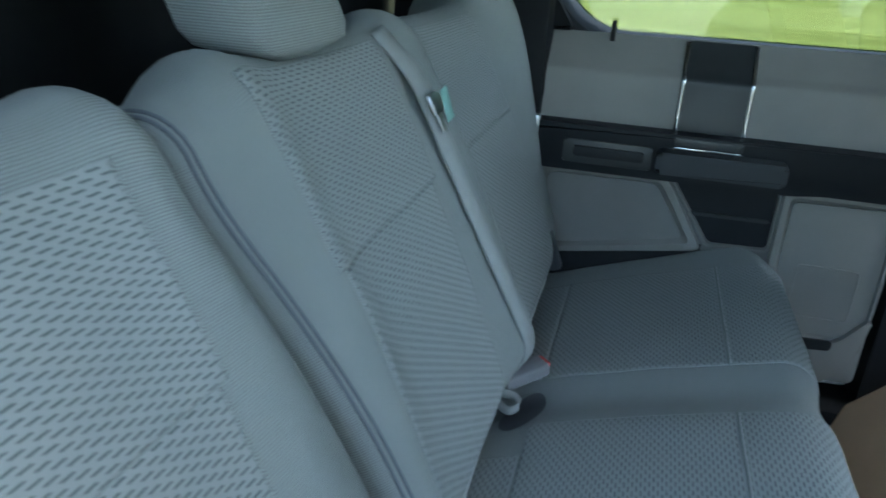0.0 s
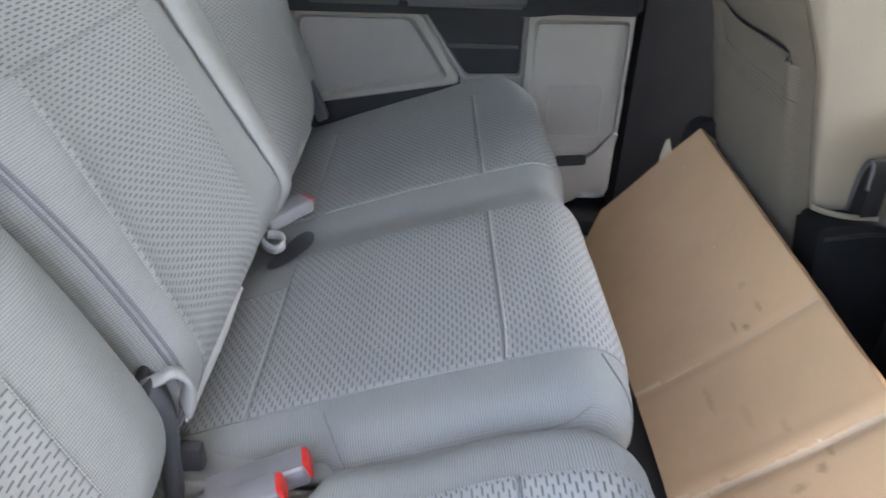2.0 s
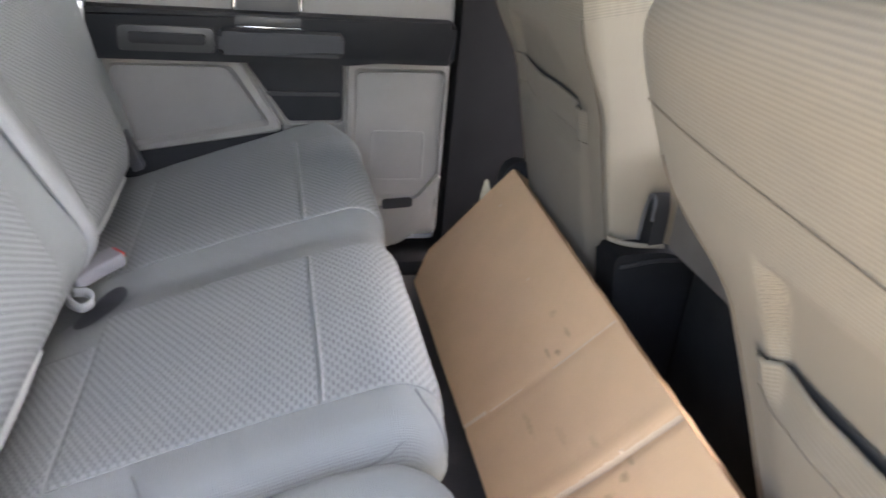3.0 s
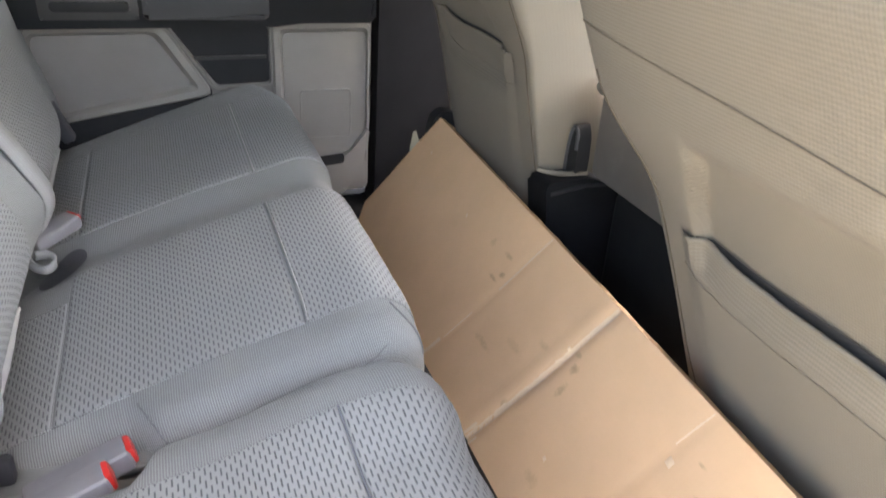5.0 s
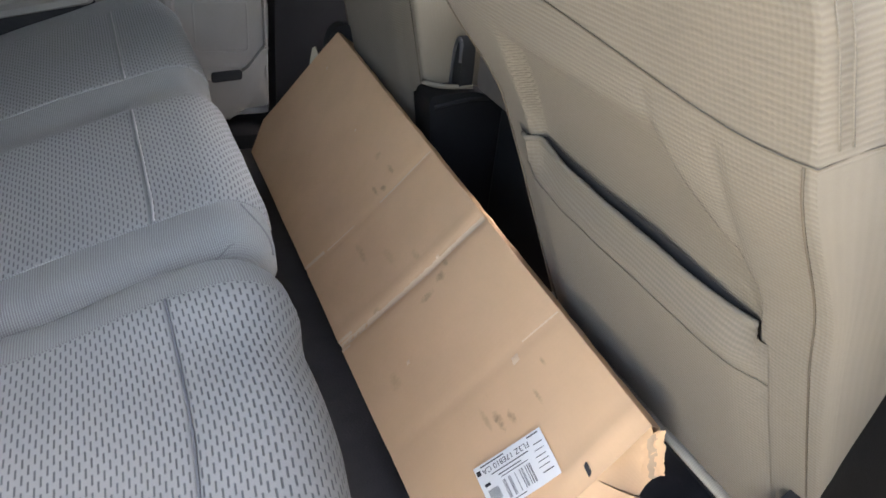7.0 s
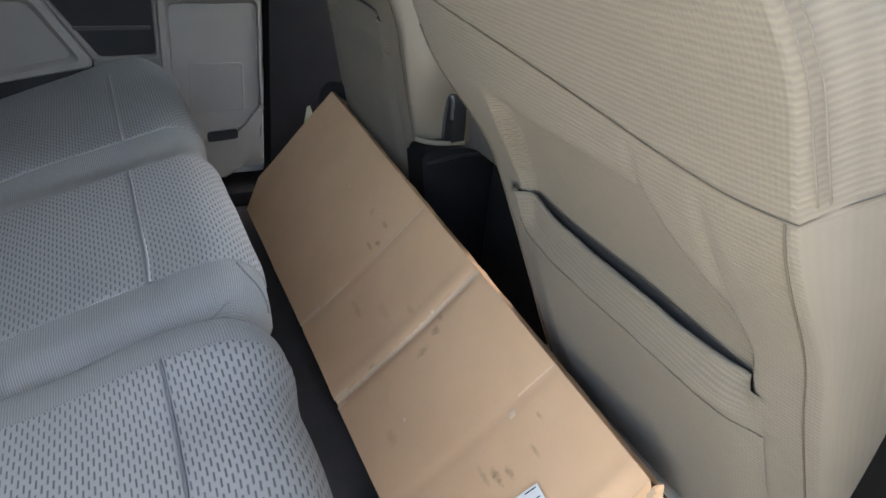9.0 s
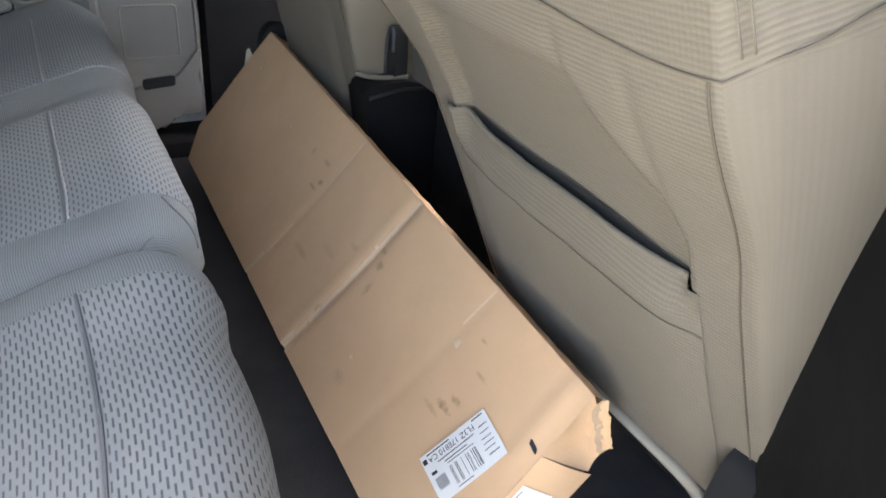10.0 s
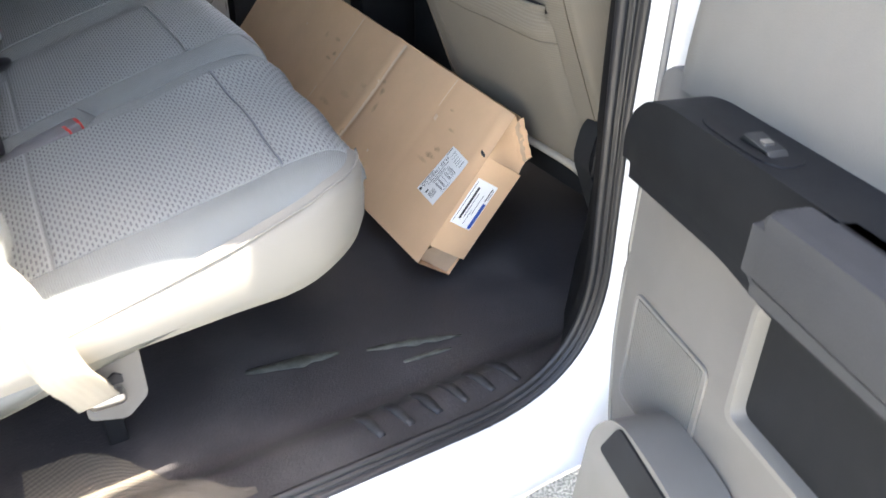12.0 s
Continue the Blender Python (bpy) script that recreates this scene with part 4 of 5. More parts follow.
NEAR_DOOR = dict(top=0.546, u0=0.02, arm=(0.266, 0.560, 0.504, 0.552), bin_z=0.385,
                 band=[(0.065, 0.474), (0.061, 0.502), (0.067, 0.524), (0.086, 0.541), (0.112, 0.546), (0.735, 0.546), (0.735, 0.456), (0.25, 0.466), (0.20, 0.474)],
                 bin=[(0.204, 0.326), (0.47, 0.326), (0.54, 0.440), (0.204, 0.440)], bin_in=[(0.216, 0.338), (0.462, 0.338), (0.525, 0.434), (0.214, 0.434)],
                 rear=[(0.555, 0.440), (0.705, 0.440), (0.715, 0.300), (0.485, 0.305)], rear_in=[(0.575, 0.422), (0.690, 0.422), (0.700, 0.320), (0.515, 0.325)],
                 grille=(0.046, 0.166, 0.207, 0.334), pocket=[(0.07, 0.06), (0.58, 0.06), (0.58, 0.09), (0.40, 0.10), (0.295, 0.15), (0.266, 0.215), (0.244, 0.252), (0.200, 0.261), (0.145, 0.2605), (0.118, 0.25), (0.088, 0.21)],
                 slot=[(0.111, 0.205), (0.205, 0.205), (0.228, 0.252), (0.135, 0.256)])
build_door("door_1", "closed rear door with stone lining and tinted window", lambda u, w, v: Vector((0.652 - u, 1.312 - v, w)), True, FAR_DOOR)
DO = Vector((0.611, -0.395, 0))
DU = Vector((-0.25, -0.968, 0)).normalized()
DN = Vector((-0.968, 0.25, 0)).normalized()
open_door = build_door("door_2", "open rear door with stone lining and black armrest band", lambda u, w, v: DO + (DU * u + DN * v + Vector((0, 0, w))) * 1.18 - Vector((0, 0, 0.132)), False, NEAR_DOOR)

# the check strap that holds the open door, with its head at the pillar
M_CHECK = plain("dusty grey steel", (0.19, 0.195, 0.205), 0.55, 0.3, depth=0.2)
strap = part("check_strap", tube(smooth_path([(0.650, -0.366, 0.381), (0.645, -0.395, 0.377), (0.638, -0.425, 0.372), (0.628, -0.455, 0.366)], 4), 0.0055, 8, 0.7), M_CHECK, open_door, "grey door check strap")
part("strap_head", prism(rounded([(-0.013, -0.010), (0.011, -0.013), (0.015, 0.006), (0.004, 0.014), (-0.011, 0.011)], 0.004, 4), 0.0, 0.020, lambda u, w, v: Vector((0.646 - 0.18 * v + u * 0.4, -0.368 - v, 0.382 + w + u * 0.5)), 0.003), M_CHECK, strap, "pressed steel head of the strap")

# ---------------------------------------------------------------- front seats
def front_seat(name, yc, inner, label, dx, slope):
    """inner: +1 when the seat's inboard side is towards +y; slope: how far the back reclines."""
    run = math.hypot(1, slope)
    F_UP = Vector((-slope / run, 1 / run))
    F_OUT = Vector((-1 / run, -slope / run))
    foot = Vector((0.815 + dx, 0.185))
    th = thing(name, (1.0 + dx, yc, 0.06), label, "front seat", "front seats")
    H = 0.69

    def half(h):
        """Half width of the back at height h along it."""
        return 0.228 - 0.010 * ease(h / 0.3) + 0.012 * ease((h - 0.32) / 0.18) - end_drop(H - h, 0.11)

    def centre(h):
        return yc - 0.022 * inner

    def bulge(h):
        return 0.004 + 0.030 * ease((h - 0.36) / 0.16)

    def back_xy(h, s, lift=0.0):
        """The rear skin: h up along the back, s across from -1 to 1."""
        w = half(h)
        crown = bulge(h) - 0.010 * abs(s) ** 4
        # the shallow hollow above the pocket
        crown -= 0.0135 * ease((0.72 - 0.25 * ease((h - 0.36) / 0.14) - abs(s + 0.05 * inner)) / 0.06) * ease((0.505 - h) / 0.035) * ease((h - 0.30) / 0.03)
        # short pleats below the cross seam
        for c, lo, hi in ((-0.47, 0.40, 0.535), (-0.72, 0.36, 0.522)):
            crown -= 0.0022 * math.exp(-((s * inner - c - 0.25 * (0.5 - h)) / 0.022) ** 2) * ease((h - lo) / 0.06) * ease((hi - h) / 0.015)
        q = foot + F_UP * h + F_OUT * (crown + lift)
        return Vector((q.x, centre(h) + s * w, q.y))
    NS, NH = 97, 74
    SIDE = [(1.03, 0.014), (1.065, 0.034), (1.095, 0.062), (1.115, 0.092), (1.11, 0.122), (1.03, 0.148)]
    NL = 2 * len(SIDE) + 3

    def side_s(d):
        """Half widths at depth d of the wrap-round side."""
        last = (1.0, 0.0)
        for s, e in SIDE:
            if d <= e:
                return last[0] + (s - last[0]) * (d - last[1]) / (e - last[1])
            last = (s, e)
        return last[0]
    low = 0.12

    def side_pt(h, s, lift):
        """A point of the outboard side: s in half widths, lift out of the back's plane."""
        q = foot + F_UP * h + F_OUT * lift
        return Vector((q.x - 0.0008, centre(h) - inner * (s + 0.004) * half(h), q.y))

    def shell(i, j):
        """One loop at height h: rear skin, wrap-round sides, front face."""
        h = 0.05 + (H - 0.05) * j / (NH - 1)
        e = end_drop(H - h, 0.06)
        w = half(h)
        if i < NS:
            s = -1 + 2 * i / (NS - 1)
            p = back_xy(h, s)
            p = p + Vector((-F_OUT.x, 0, -F_OUT.y)) * e
            return p
        k = i - NS
        k_low = low + (1 - low) * ease((h - 0.10) / 0.22)
        side = SIDE + [(0.75, 0.130), (0.0, 0.125), (-0.75, 0.130)] + [(-a, d) for a, d in SIDE[::-1]]
        if inner < 0:
            side = [(a if a > 0 else -1 - (abs(a) - 1) * 0.35 if a < -1 else a, d) for a, d in side]
        s, d = side[k]
        q = foot + F_UP * h - F_OUT * (d - bulge(h) * 0.25 - (0 if d > 0.08 else e * 0.3)) + F_OUT * (0.0 - (e if d > 0.1 else 0) * -1 * 0.5)
        s = s if abs(s) <= 1 else math.copysign(1 + (abs(s) - 1) * k_low, s)
        return Vector((q.x, centre(h) + s * (w - e * 0.3), q.y))
    body = grid(shell, NS + NL, NH, True, lambda i, j: (i * 0.0055, j * 0.0103), caps=True)
    for n_face, face in enumerate(body.faces):
        i, j = n_face % (NS + NL), n_face // (NS + NL)
        if i >= NS - 1 and j < NH - 1 and 0.05 + (H - 0.05) * j / (NH - 1) < 0.515:
            face.material_index = 1
    part("back_cover", body, (M_COVER, M_COVER_SIDE), th, "beige ribbed twill seat cover with smooth sides")
    pt = lambda h, s, lift: back_xy(h, s, lift)

    def line(points, per=8):
        return [(p.x, p.y) for p in smooth_path([(a, b, 0) for a, b in points], per)]
    # upper panel seam, side seam, and the seam of the wrap-round side
    cross = [pt(a, b * inner, 0.001) for a, b in line([(0.574, 1.0), (0.570, 0.70), (0.557, 0.10), (0.544, -0.37), (0.532, -0.70), (0.5275, -0.86), (0.5265, -0.965)])]
    rest = [side_pt(0.5265, 1.0, 0.0240)] + [side_pt(h, side_s(d) + 0.004, 0.0085 - d) for h, d in ((0.5268, 0.004), (0.528, 0.018), (0.531, 0.034), (0.5345, 0.050), (0.534, 0.066), (0.528, 0.079), (0.514, 0.089), (0.492, 0.095), (0.455, 0.099), (0.40, 0.102))]
    part("cross_seam", tube(cross + smooth_path(rest, 5), 0.00065, 6), M_CREASE, th, "dark seam across the back and round the side")
    for k in (-1, 1):
        part("side_seam", tube([pt(a, b, 0.0008) for a, b in line([(0.526, 0.972 * k), (0.43, 0.955 * k), (0.36, 0.945 * k), (0.26, 0.95 * k), (0.14, 0.945 * k), (0.09, 0.92 * k), (0.055, 0.90 * k)])], 0.0008, 6), M_THREAD, th, "dark side seam")
    for sx, l in ((1.016, 0.0150), (1.024, 0.0090)):
        part("top_stitch", tube([side_pt(h, sx + 0.002, l + 0.006 * ease((h - 0.5) / 0.1)) for h in [0.536 + 0.012 * i for i in range(11)]], 0.0006, 5), M_COVER_SIDE, th, "raised double stitch")
    # map pocket: a padded sheet with a hem that stands off the back
    top, bot = (0.351 if inner > 0 else 0.392), 0.075

    def hem(s):
        if inner < 0:
            return top - 0.007 * (1 - s * s) - 0.003 * math.sin(5 * s) + 0.010 * s
        return top - 0.008 - 0.004 * (1 - s * s) + 0.011 * s - 0.0025 * math.sin(5 * s)

    def pocket(i, j):
        s = -0.80 + 1.58 * i / 40
        s = s if inner > 0 else -s
        h = bot + (hem(s / 0.83) - bot) * j / 24
        t = j / 24
        open_ = (0.0055 - 0.002 * s if inner > 0 else 0.003) * t ** 6
        side_gap = 0.80 - abs(s + 0.01 * (1 if inner > 0 else -1))
        flat_end = ease(side_gap / 0.16)
        open_ *= ease(side_gap / 0.45)
        roll = 0.0045 * math.sin(math.pi * min(1.0, max(0.0, (t - 0.81) / 0.19))) * flat_end
        return back_xy(h, s, 0.0015 + 0.0050 * flat_end + open_ + roll + 0.001 * noise.noise((s * 6, h * 20, 2)))
    pk = part("map_pocket", grid(pocket, 41, 25, uvf=lambda i, j: (i * 0.01, j * 0.0125)), M_COVER, th, "beige cloth map pocket with a gaping hem")
    hem_pts = [pocket(i, 24) for i in range(41)]
    part("hem", tube(hem_pts[2:-2], 0.0030, 8), M_COVER_SIDE, pk, "rolled beige hem")
    band = []
    for i in range(41):
        t = 1 - 0.055 / 0.31
        band.append(pocket(i, 24 * t) + Vector((F_OUT.x, 0, F_OUT.y)) * 0.0012)
    part("hem_seam", tube(band, 0.0006, 6), M_COVER_SIDE, pk)
    # Near-black sheet along the hem paints in the shade of the gap.
    part("pocket_shade", grid(lambda i, j: back_xy(hem((-0.76 + 1.50 * i / 30) * inner / 0.83) - 0.03 + (0.030 + 0.005 * math.sin(math.pi * i / 30)) * j / 6, (-0.76 + 1.50 * i / 30) * inner, 0.0025), 31, 7), M_POCKET_SHADE, pk, "dark sheet for the shade inside the pocket mouth")
    # bound lower edge of the cover; its outboard end hangs as a loop
    tail = [back_xy(h, sx * inner, 0.003) for h, sx in ((0.052, 0.97), (0.052, 0.5), (0.052, 0.0), (0.052, -0.3), (0.050, -0.55), (0.040, -0.66), (0.010, -0.72), (-0.018, -0.755), (-0.010, -0.80), (0.03, -0.83))]
    part("cover_edge", tube(smooth_path(tail, 6), 0.0068, 8), M_STRAP_BEIGE, th, "pale bound edge of the cover")
    # seat base, dark recliner covers, rails
    part("seat_base", box(0.92 + dx, 1.36 + dx, yc - 0.25, yc + 0.25, 0.21, 0.36, 0.05, 4), M_COVER_SIDE, th, "beige seat base")
    part("seat_pan", box(0.845 + dx, 1.34 + dx, yc - 0.20, yc + 0.20, 0.14, 0.222, 0.015, 2), M_BLACK, th, "black seat pan")
    for s in (-1, 1):
        if s == inner and inner > 0:
            continue
        if s == inner:
            ya, yb, out = centre(0) - 0.275, centre(0) - 0.205, [(0.774, 0.362), (0.86, 0.366), (0.93, 0.34), (0.95, 0.13), (0.83, 0.13), (0.790, 0.25)]
        else:
            ya, yb, out = centre(0) + s * 0.196, centre(0) + s * 0.230, [(0.730 + dx, 0.282), (0.740 + dx, 0.330), (0.762 + dx, 0.346), (0.83 + dx, 0.335), (0.95 + dx, 0.25), (0.95 + dx, 0.13), (0.80 + dx, 0.13), (0.765 + dx, 0.205)]
        cover = part("hinge_cover", prism(rounded(out, 0.018, 5), min(ya, yb), max(ya, yb), lambda u, w, v: Vector((u, v, w)), 0.012), M_BLACK if s != inner else M_TRIM_DARK, th, "black recliner cover")
        part("cover_rim", tube(smooth_path([(u, (max(ya, yb) if s > 0 else min(ya, yb)) - 0.001 * s, w) for u, w in ((out[0][0] + 0.012, out[0][1] - 0.02), (out[1][0] + 0.008, out[1][1] - 0.014), (out[2][0] + 0.004, out[2][1] - 0.016), (out[3][0] - 0.01, out[3][1] - 0.03))], 5), 0.004, 8), M_BLACK, cover, "raised dark rim")
        part("seat_rail", box(0.86 + dx, 1.38 + dx, yc + s * 0.17 - 0.025, yc + s * 0.17 + 0.025, FLOOR + 0.0, 0.175, 0.008), M_BLACK, th, "black seat rail")
    if inner < 0:
        arm = part("hinge_arm", prism(rounded([(0.702, 0.33), (0.668, 0.33), (0.666, 0.40), (0.669, 0.435), (0.679, 0.453), (0.692, 0.447), (0.700, 0.42), (0.703, 0.37)], 0.008, 5), 0.836, 0.860, lambda u, w, v: Vector((v, u, w))), M_BLACK, th, "dark curved recliner arm")
        part("arm_rim", tube(smooth_path([(0.835, 0.700, 0.345), (0.835, 0.699, 0.39), (0.835, 0.695, 0.425), (0.835, 0.685, 0.446), (0.835, 0.673, 0.440), (0.835, 0.670, 0.41)], 5), 0.0032, 8), M_HINGE, arm, "raised dark rim")
        # the hem of the inboard side panel and the seam down to it
        part("side_hem", tube(smooth_path([(0.779, 0.694, 0.372), (0.80, 0.682, 0.368), (0.83, 0.672, 0.367), (0.862, 0.668, 0.368)], 5), 0.0045, 8), M_COVER_SIDE, th, "rolled beige hem")
    return th


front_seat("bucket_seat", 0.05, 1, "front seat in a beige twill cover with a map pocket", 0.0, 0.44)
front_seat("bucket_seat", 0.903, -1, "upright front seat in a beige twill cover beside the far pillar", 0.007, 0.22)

# ---------------------------------------------------------------- console between the front seats
cons = thing("centre_armrest", (1.0, 0.51, FLOOR), "pale padded armrest over an added black block between the front seats", "armrest")
# Black block added under the armrest to darken the open space there.
part("base", box(0.90, 1.45, 0.37, 0.64, FLOOR - 0.002, 0.352, 0.02), M_BLACK, cons, "black block added to keep the space below dark")
part("cushion", prism(rounded([(0.330, 0.362), (0.664, 0.368), (0.664, 0.51), (0.330, 0.51)], 0.012, 5), 0.868, 1.25, lambda u, w, v: Vector((v, u, w))), plain("dark stone vinyl", (0.150, 0.141, 0.130), 0.6, depth=0.3, grain=700), cons, "dark stone padded block")
part("lid", box(0.850, 1.26, 0.325, 0.672, 0.506, 0.536, 0.014, 3), M_PANEL, cons, "pale lid with a rounded lip")

# ---------------------------------------------------------------- cardboard box
A0 = Vector((0.552, -0.025, 0.072))     # near, low
A1 = Vector((0.709, -0.052, 0.309))     # near, high
B0 = Vector((0.572, 1.200, 0.062))      # far, low
B1 = Vector((0.760, 1.115, 0.333))      # far, high
BN = Vector((0.822, -0.024, -0.569)).normalized()   # through the box, away from the lid
TH = 0.072


def box_point(u, v, d=0.0):
    """u along the box from the near end, v across it from low to high, d into it."""
    lo, hi = A0.lerp(B0, u), A1.lerp(B1, u)
    p = lo.lerp(hi, v)
    # the two pressed folds and a slight sag
    dip = 0.0
    for c, k in ((0.345, 0.0045), (0.365, -0.0012), (0.52, 0.0024), (0.165, 0.0016)):
        dip += k * math.exp(-((u - c - 0.03 * (0.5 - v)) / 0.006) ** 2)
    dip -= 0.0024 * math.exp(-((u - 0.021) / 0.008) ** 2) * ease((v - 0.55) / 0.12) * ease((1.0 - v) / 0.04)
    dip += 0.003 * math.sin(math.pi * v) * math.sin(math.pi * u) + 0.0018 * noise.noise((u * 7, v * 3, 1.3))
    return p + BN * (d + dip)


carton = thing("cardboard_box", (0.64, 0.58, FLOOR), "long flat worn cardboard box leaning on a front seat", "cardboard box")
NU, NV = 150, 30


def cut(u, v):
    """The far low corner is cut off."""
    lim = 1.0 - 0.055 * max(0.0, 1 - v / 0.20)
    return u * lim


def lid(i, j):
    v = j / NV
    return box_point(cut(i / NU, v), v)


top_face = grid(lid, NU + 1, NV + 1, uvf=lambda i, j: (i * 1.2 / NU, j * 0.31 / NV))
part("lid_panel", top_face, M_BOX, carton, "scuffed brown lid with pressed folds")
part("back_panel", grid(lambda i, j: box_point(cut(i / 40, j / 10), 0.83 * j / 10, TH), 41, 11, uvf=lambda i, j: (i * 0.03, j * 0.03)), M_BOX_PLAIN, carton)
part("high_side_panel", grid(lambda i, j: box_point(i / 60, 1.0 - 0.17 * max(0, j - 1) / 5 + 0.006 * (j == 1) * (1 + noise.noise((i * 0.6, 0, 5))), TH * j / 6), 61, 7, uvf=lambda i, j: (i * 0.02, j * 0.012)), M_BOX_PLAIN, carton)
part("low_side_panel", grid(lambda i, j: box_point(cut(i / 60, 0.0), 0.0, TH * j / 6), 61, 7, uvf=lambda i, j: (i * 0.02, j * 0.012)), M_BOX_PLAIN, carton)
part("far_end_panel", grid(lambda i, j: box_point(cut(1.0, i / 20), i / 20, TH * j / 6), 21, 7, uvf=lambda i, j: (i * 0.015, j * 0.012)), M_BOX_PLAIN, carton)


def near_flap(i, j):
    """The near end: a tucked flap, pushed in at its upper corner."""
    v = 0.13 + 0.60 * i / 20
    d = 0.0746 * j / 8
    out = 0.0004 + 0.007 * math.sin(math.pi * min(1.0, j / 12))
    return box_point(0.0, v, d) + Vector((-0.03, -1, 0.0)) * out


part("end_flap", grid(near_flap, 21, 9, uvf=lambda i, j: (i * 0.01, j * 0.009)), M_BOX_PLAIN, carton, "tucked end flap with a white sticker")
def gusset(i, j):
    """The crushed corner beside the flap."""
    d = TH * j / 8
    v = 0.73 + (0.27 - 0.17 * j / 8) * i / 10
    dent = 0.009 * math.sin(math.pi * i / 10) * math.sin(math.pi * (j + 0.4) / 9) - 0.004 * math.sin(math.pi * min(1.0, j / 12)) * (1 - i / 10)
    return box_point(0.0, v, d) + Vector((0, 1, 0)) * dent
part("crushed_corner", grid(gusset, 11, 9, uvf=lambda i, j: (i * 0.01, j * 0.009)), M_BOX_PLAIN, carton, "crushed and torn box corner")
def low_flap(i, j):
    v = -0.01 + 0.16 * i / 8
    d = 0.016 + 0.060 * j / 8
    return box_point(0.0, v, d) + Vector((0, 1, 0)) * (0.030 * (1 - i / 8) * (1 - j / 9) + 0.004)
part("low_flap", grid(low_flap, 9, 9, uvf=lambda i, j: (i * 0.01, j * 0.009)), M_BOX_EDGE, carton, "folded inner flap")
# rubbed pale edges along the folds
for c, v0, v1, w in ((0.345, 0.0, 0.99, 0.0095), (0.52, 0.60, 0.99, 0.0030), (0.525, 0.0, 0.16, 0.005), (0.353, 0.0, 0.10, 0.004), (0.523, 0.18, 0.40, 0.0016), (0.168, 0.80, 0.99, 0.0016), (0.335, 0.0, 0.06, 0.0045)):
    part("rubbed_fold", grid(lambda i, j: box_point(c + 0.03 * (0.5 - (v0 + (v1 - v0) * j / 50)) + (i - 1) * w * (0.5 + 0.6 * abs(noise.noise((j * 0.4, c * 9, 0)))) / 1.2, v0 + (v1 - v0) * j / 50, -0.0012), 3, 51), M_BOX_WORN, carton, "pale rubbed fold")

for k in range(3):
    def torn(i, j):
        """A ragged layer of the burst corner."""
        t = j / 14
        rim = 1.0 - 0.16 * t + 0.010 * noise.noise((j * 0.45, k * 3.3, 2)) + 0.004 * noise.noise((j * 1.3, k * 2.1, 6)) + 0.006 * k
        v = rim - (0.075 - 0.02 * k) * (1 - i / 6)
        return box_point(0.0, v, TH * (0.16 + 0.84 * t)) + Vector((0, -0.0012 - 0.0022 * k + 0.005 * (1 - i / 6) + 0.0015 * noise.noise((j * 0.6, i * 0.4, k)), 0))
    part("torn_layer", grid(torn, 7, 15, uvf=lambda i, j: (i * 0.006, j * 0.005)), (M_BOX_PLAIN, M_BOX_EDGE, M_BOX_PLAIN)[k], carton, "ragged torn cardboard layer")
part("tear_hole", prism(rounded([(0.0, 0.0), (0.013, 0.003), (0.015, 0.009), (0.003, 0.006)], 0.002, 3), -0.0016, -0.0010, lambda u, w, v: box_point(0.004 + u / 1.2, 0.715 + w / 0.31, v)), M_INK, carton, "dark tear")
for (uu, vv, a) in ((0.150, 0.735, 0.013), (0.93, 0.80, 0.007), (0.70, 0.72, 0.006), (0.255, 0.30, 0.007), (0.345, 0.70, 0.007)):
    part("torn_spot", grid(lambda i, j: box_point(uu + (i - 3) * a / 8.0, vv + (j - 3) * a / 2.2 + (i - 3) * 0.001, -0.0016 * (1 - max(abs(i - 3), abs(j - 3)) / 3.2 * (0.7 + 0.4 * noise.noise((i, j, uu * 9))))), 7, 7), M_BOX_WORN, carton, "small pale torn spot")

# labels on the box


def on_lid(a, b, d):
    """a metres along the box, b metres across it."""
    return box_point(a / 1.20, b / 0.31, d)


def decal(name, u0, u1, v0, v1, lift, mat, parent, fn, label=""):
    return part(name, grid(lambda i, j: fn(u0 + (u1 - u0) * i / 4, v0 + (v1 - v0) * j / 4, -lift), 5, 5, uvf=lambda i, j: (i * .01, j * .01)), mat, parent, label)


LAB = ((0.046, 0.099), (0.028, 0.200), (0.108, 0.1035), (0.088, 0.206))   # corners along, across: near-low, near-high, far-low, far-high


def on_label(a, b, d):
    """a: 0 at the label's near edge, 1 at its far edge; b: 0 at its low side, 1 at its high side."""
    p = [LAB[0][i] * (1 - a) * (1 - b) + LAB[1][i] * (1 - a) * b + LAB[2][i] * a * (1 - b) + LAB[3][i] * a * b for i in (0, 1)]
    return on_lid(p[0], p[1], d)


lab = thing("shipping_label", box_point(0.04, 0.45), "white printed part label stuck to the cardboard box", "label")
decal("label_sheet", 0.0, 1.0, 0.0, 1.0, 0.0026, M_PAPER, lab, on_label)


def text_on(name, body, size, at, right, up, mat, parent, label=""):
    """Raised lettering laid on a surface."""
    cu = bpy.data.curves.new("lettering", "FONT")
    cu.body, cu.size, cu.align_x, cu.align_y = body, size, "LEFT", "CENTER"
    ob = bpy.data.objects.new("lettering", cu)
    me = bpy.data.meshes.new_from_object(ob)
    bpy.data.objects.remove(ob)
    right, up = right.normalized(), up.normalized()
    nrm = right.cross(up)
    rot = Matrix((right, up, nrm)).transposed().to_4x4()
    me.transform(Matrix.Translation(Vector(at) - BASE[parent]) @ rot)
    me.materials.append(mat)
    ob = new(name, me)
    ob.parent = parent
    BASE[ob] = BASE[parent]
    return tagged(ob, label)


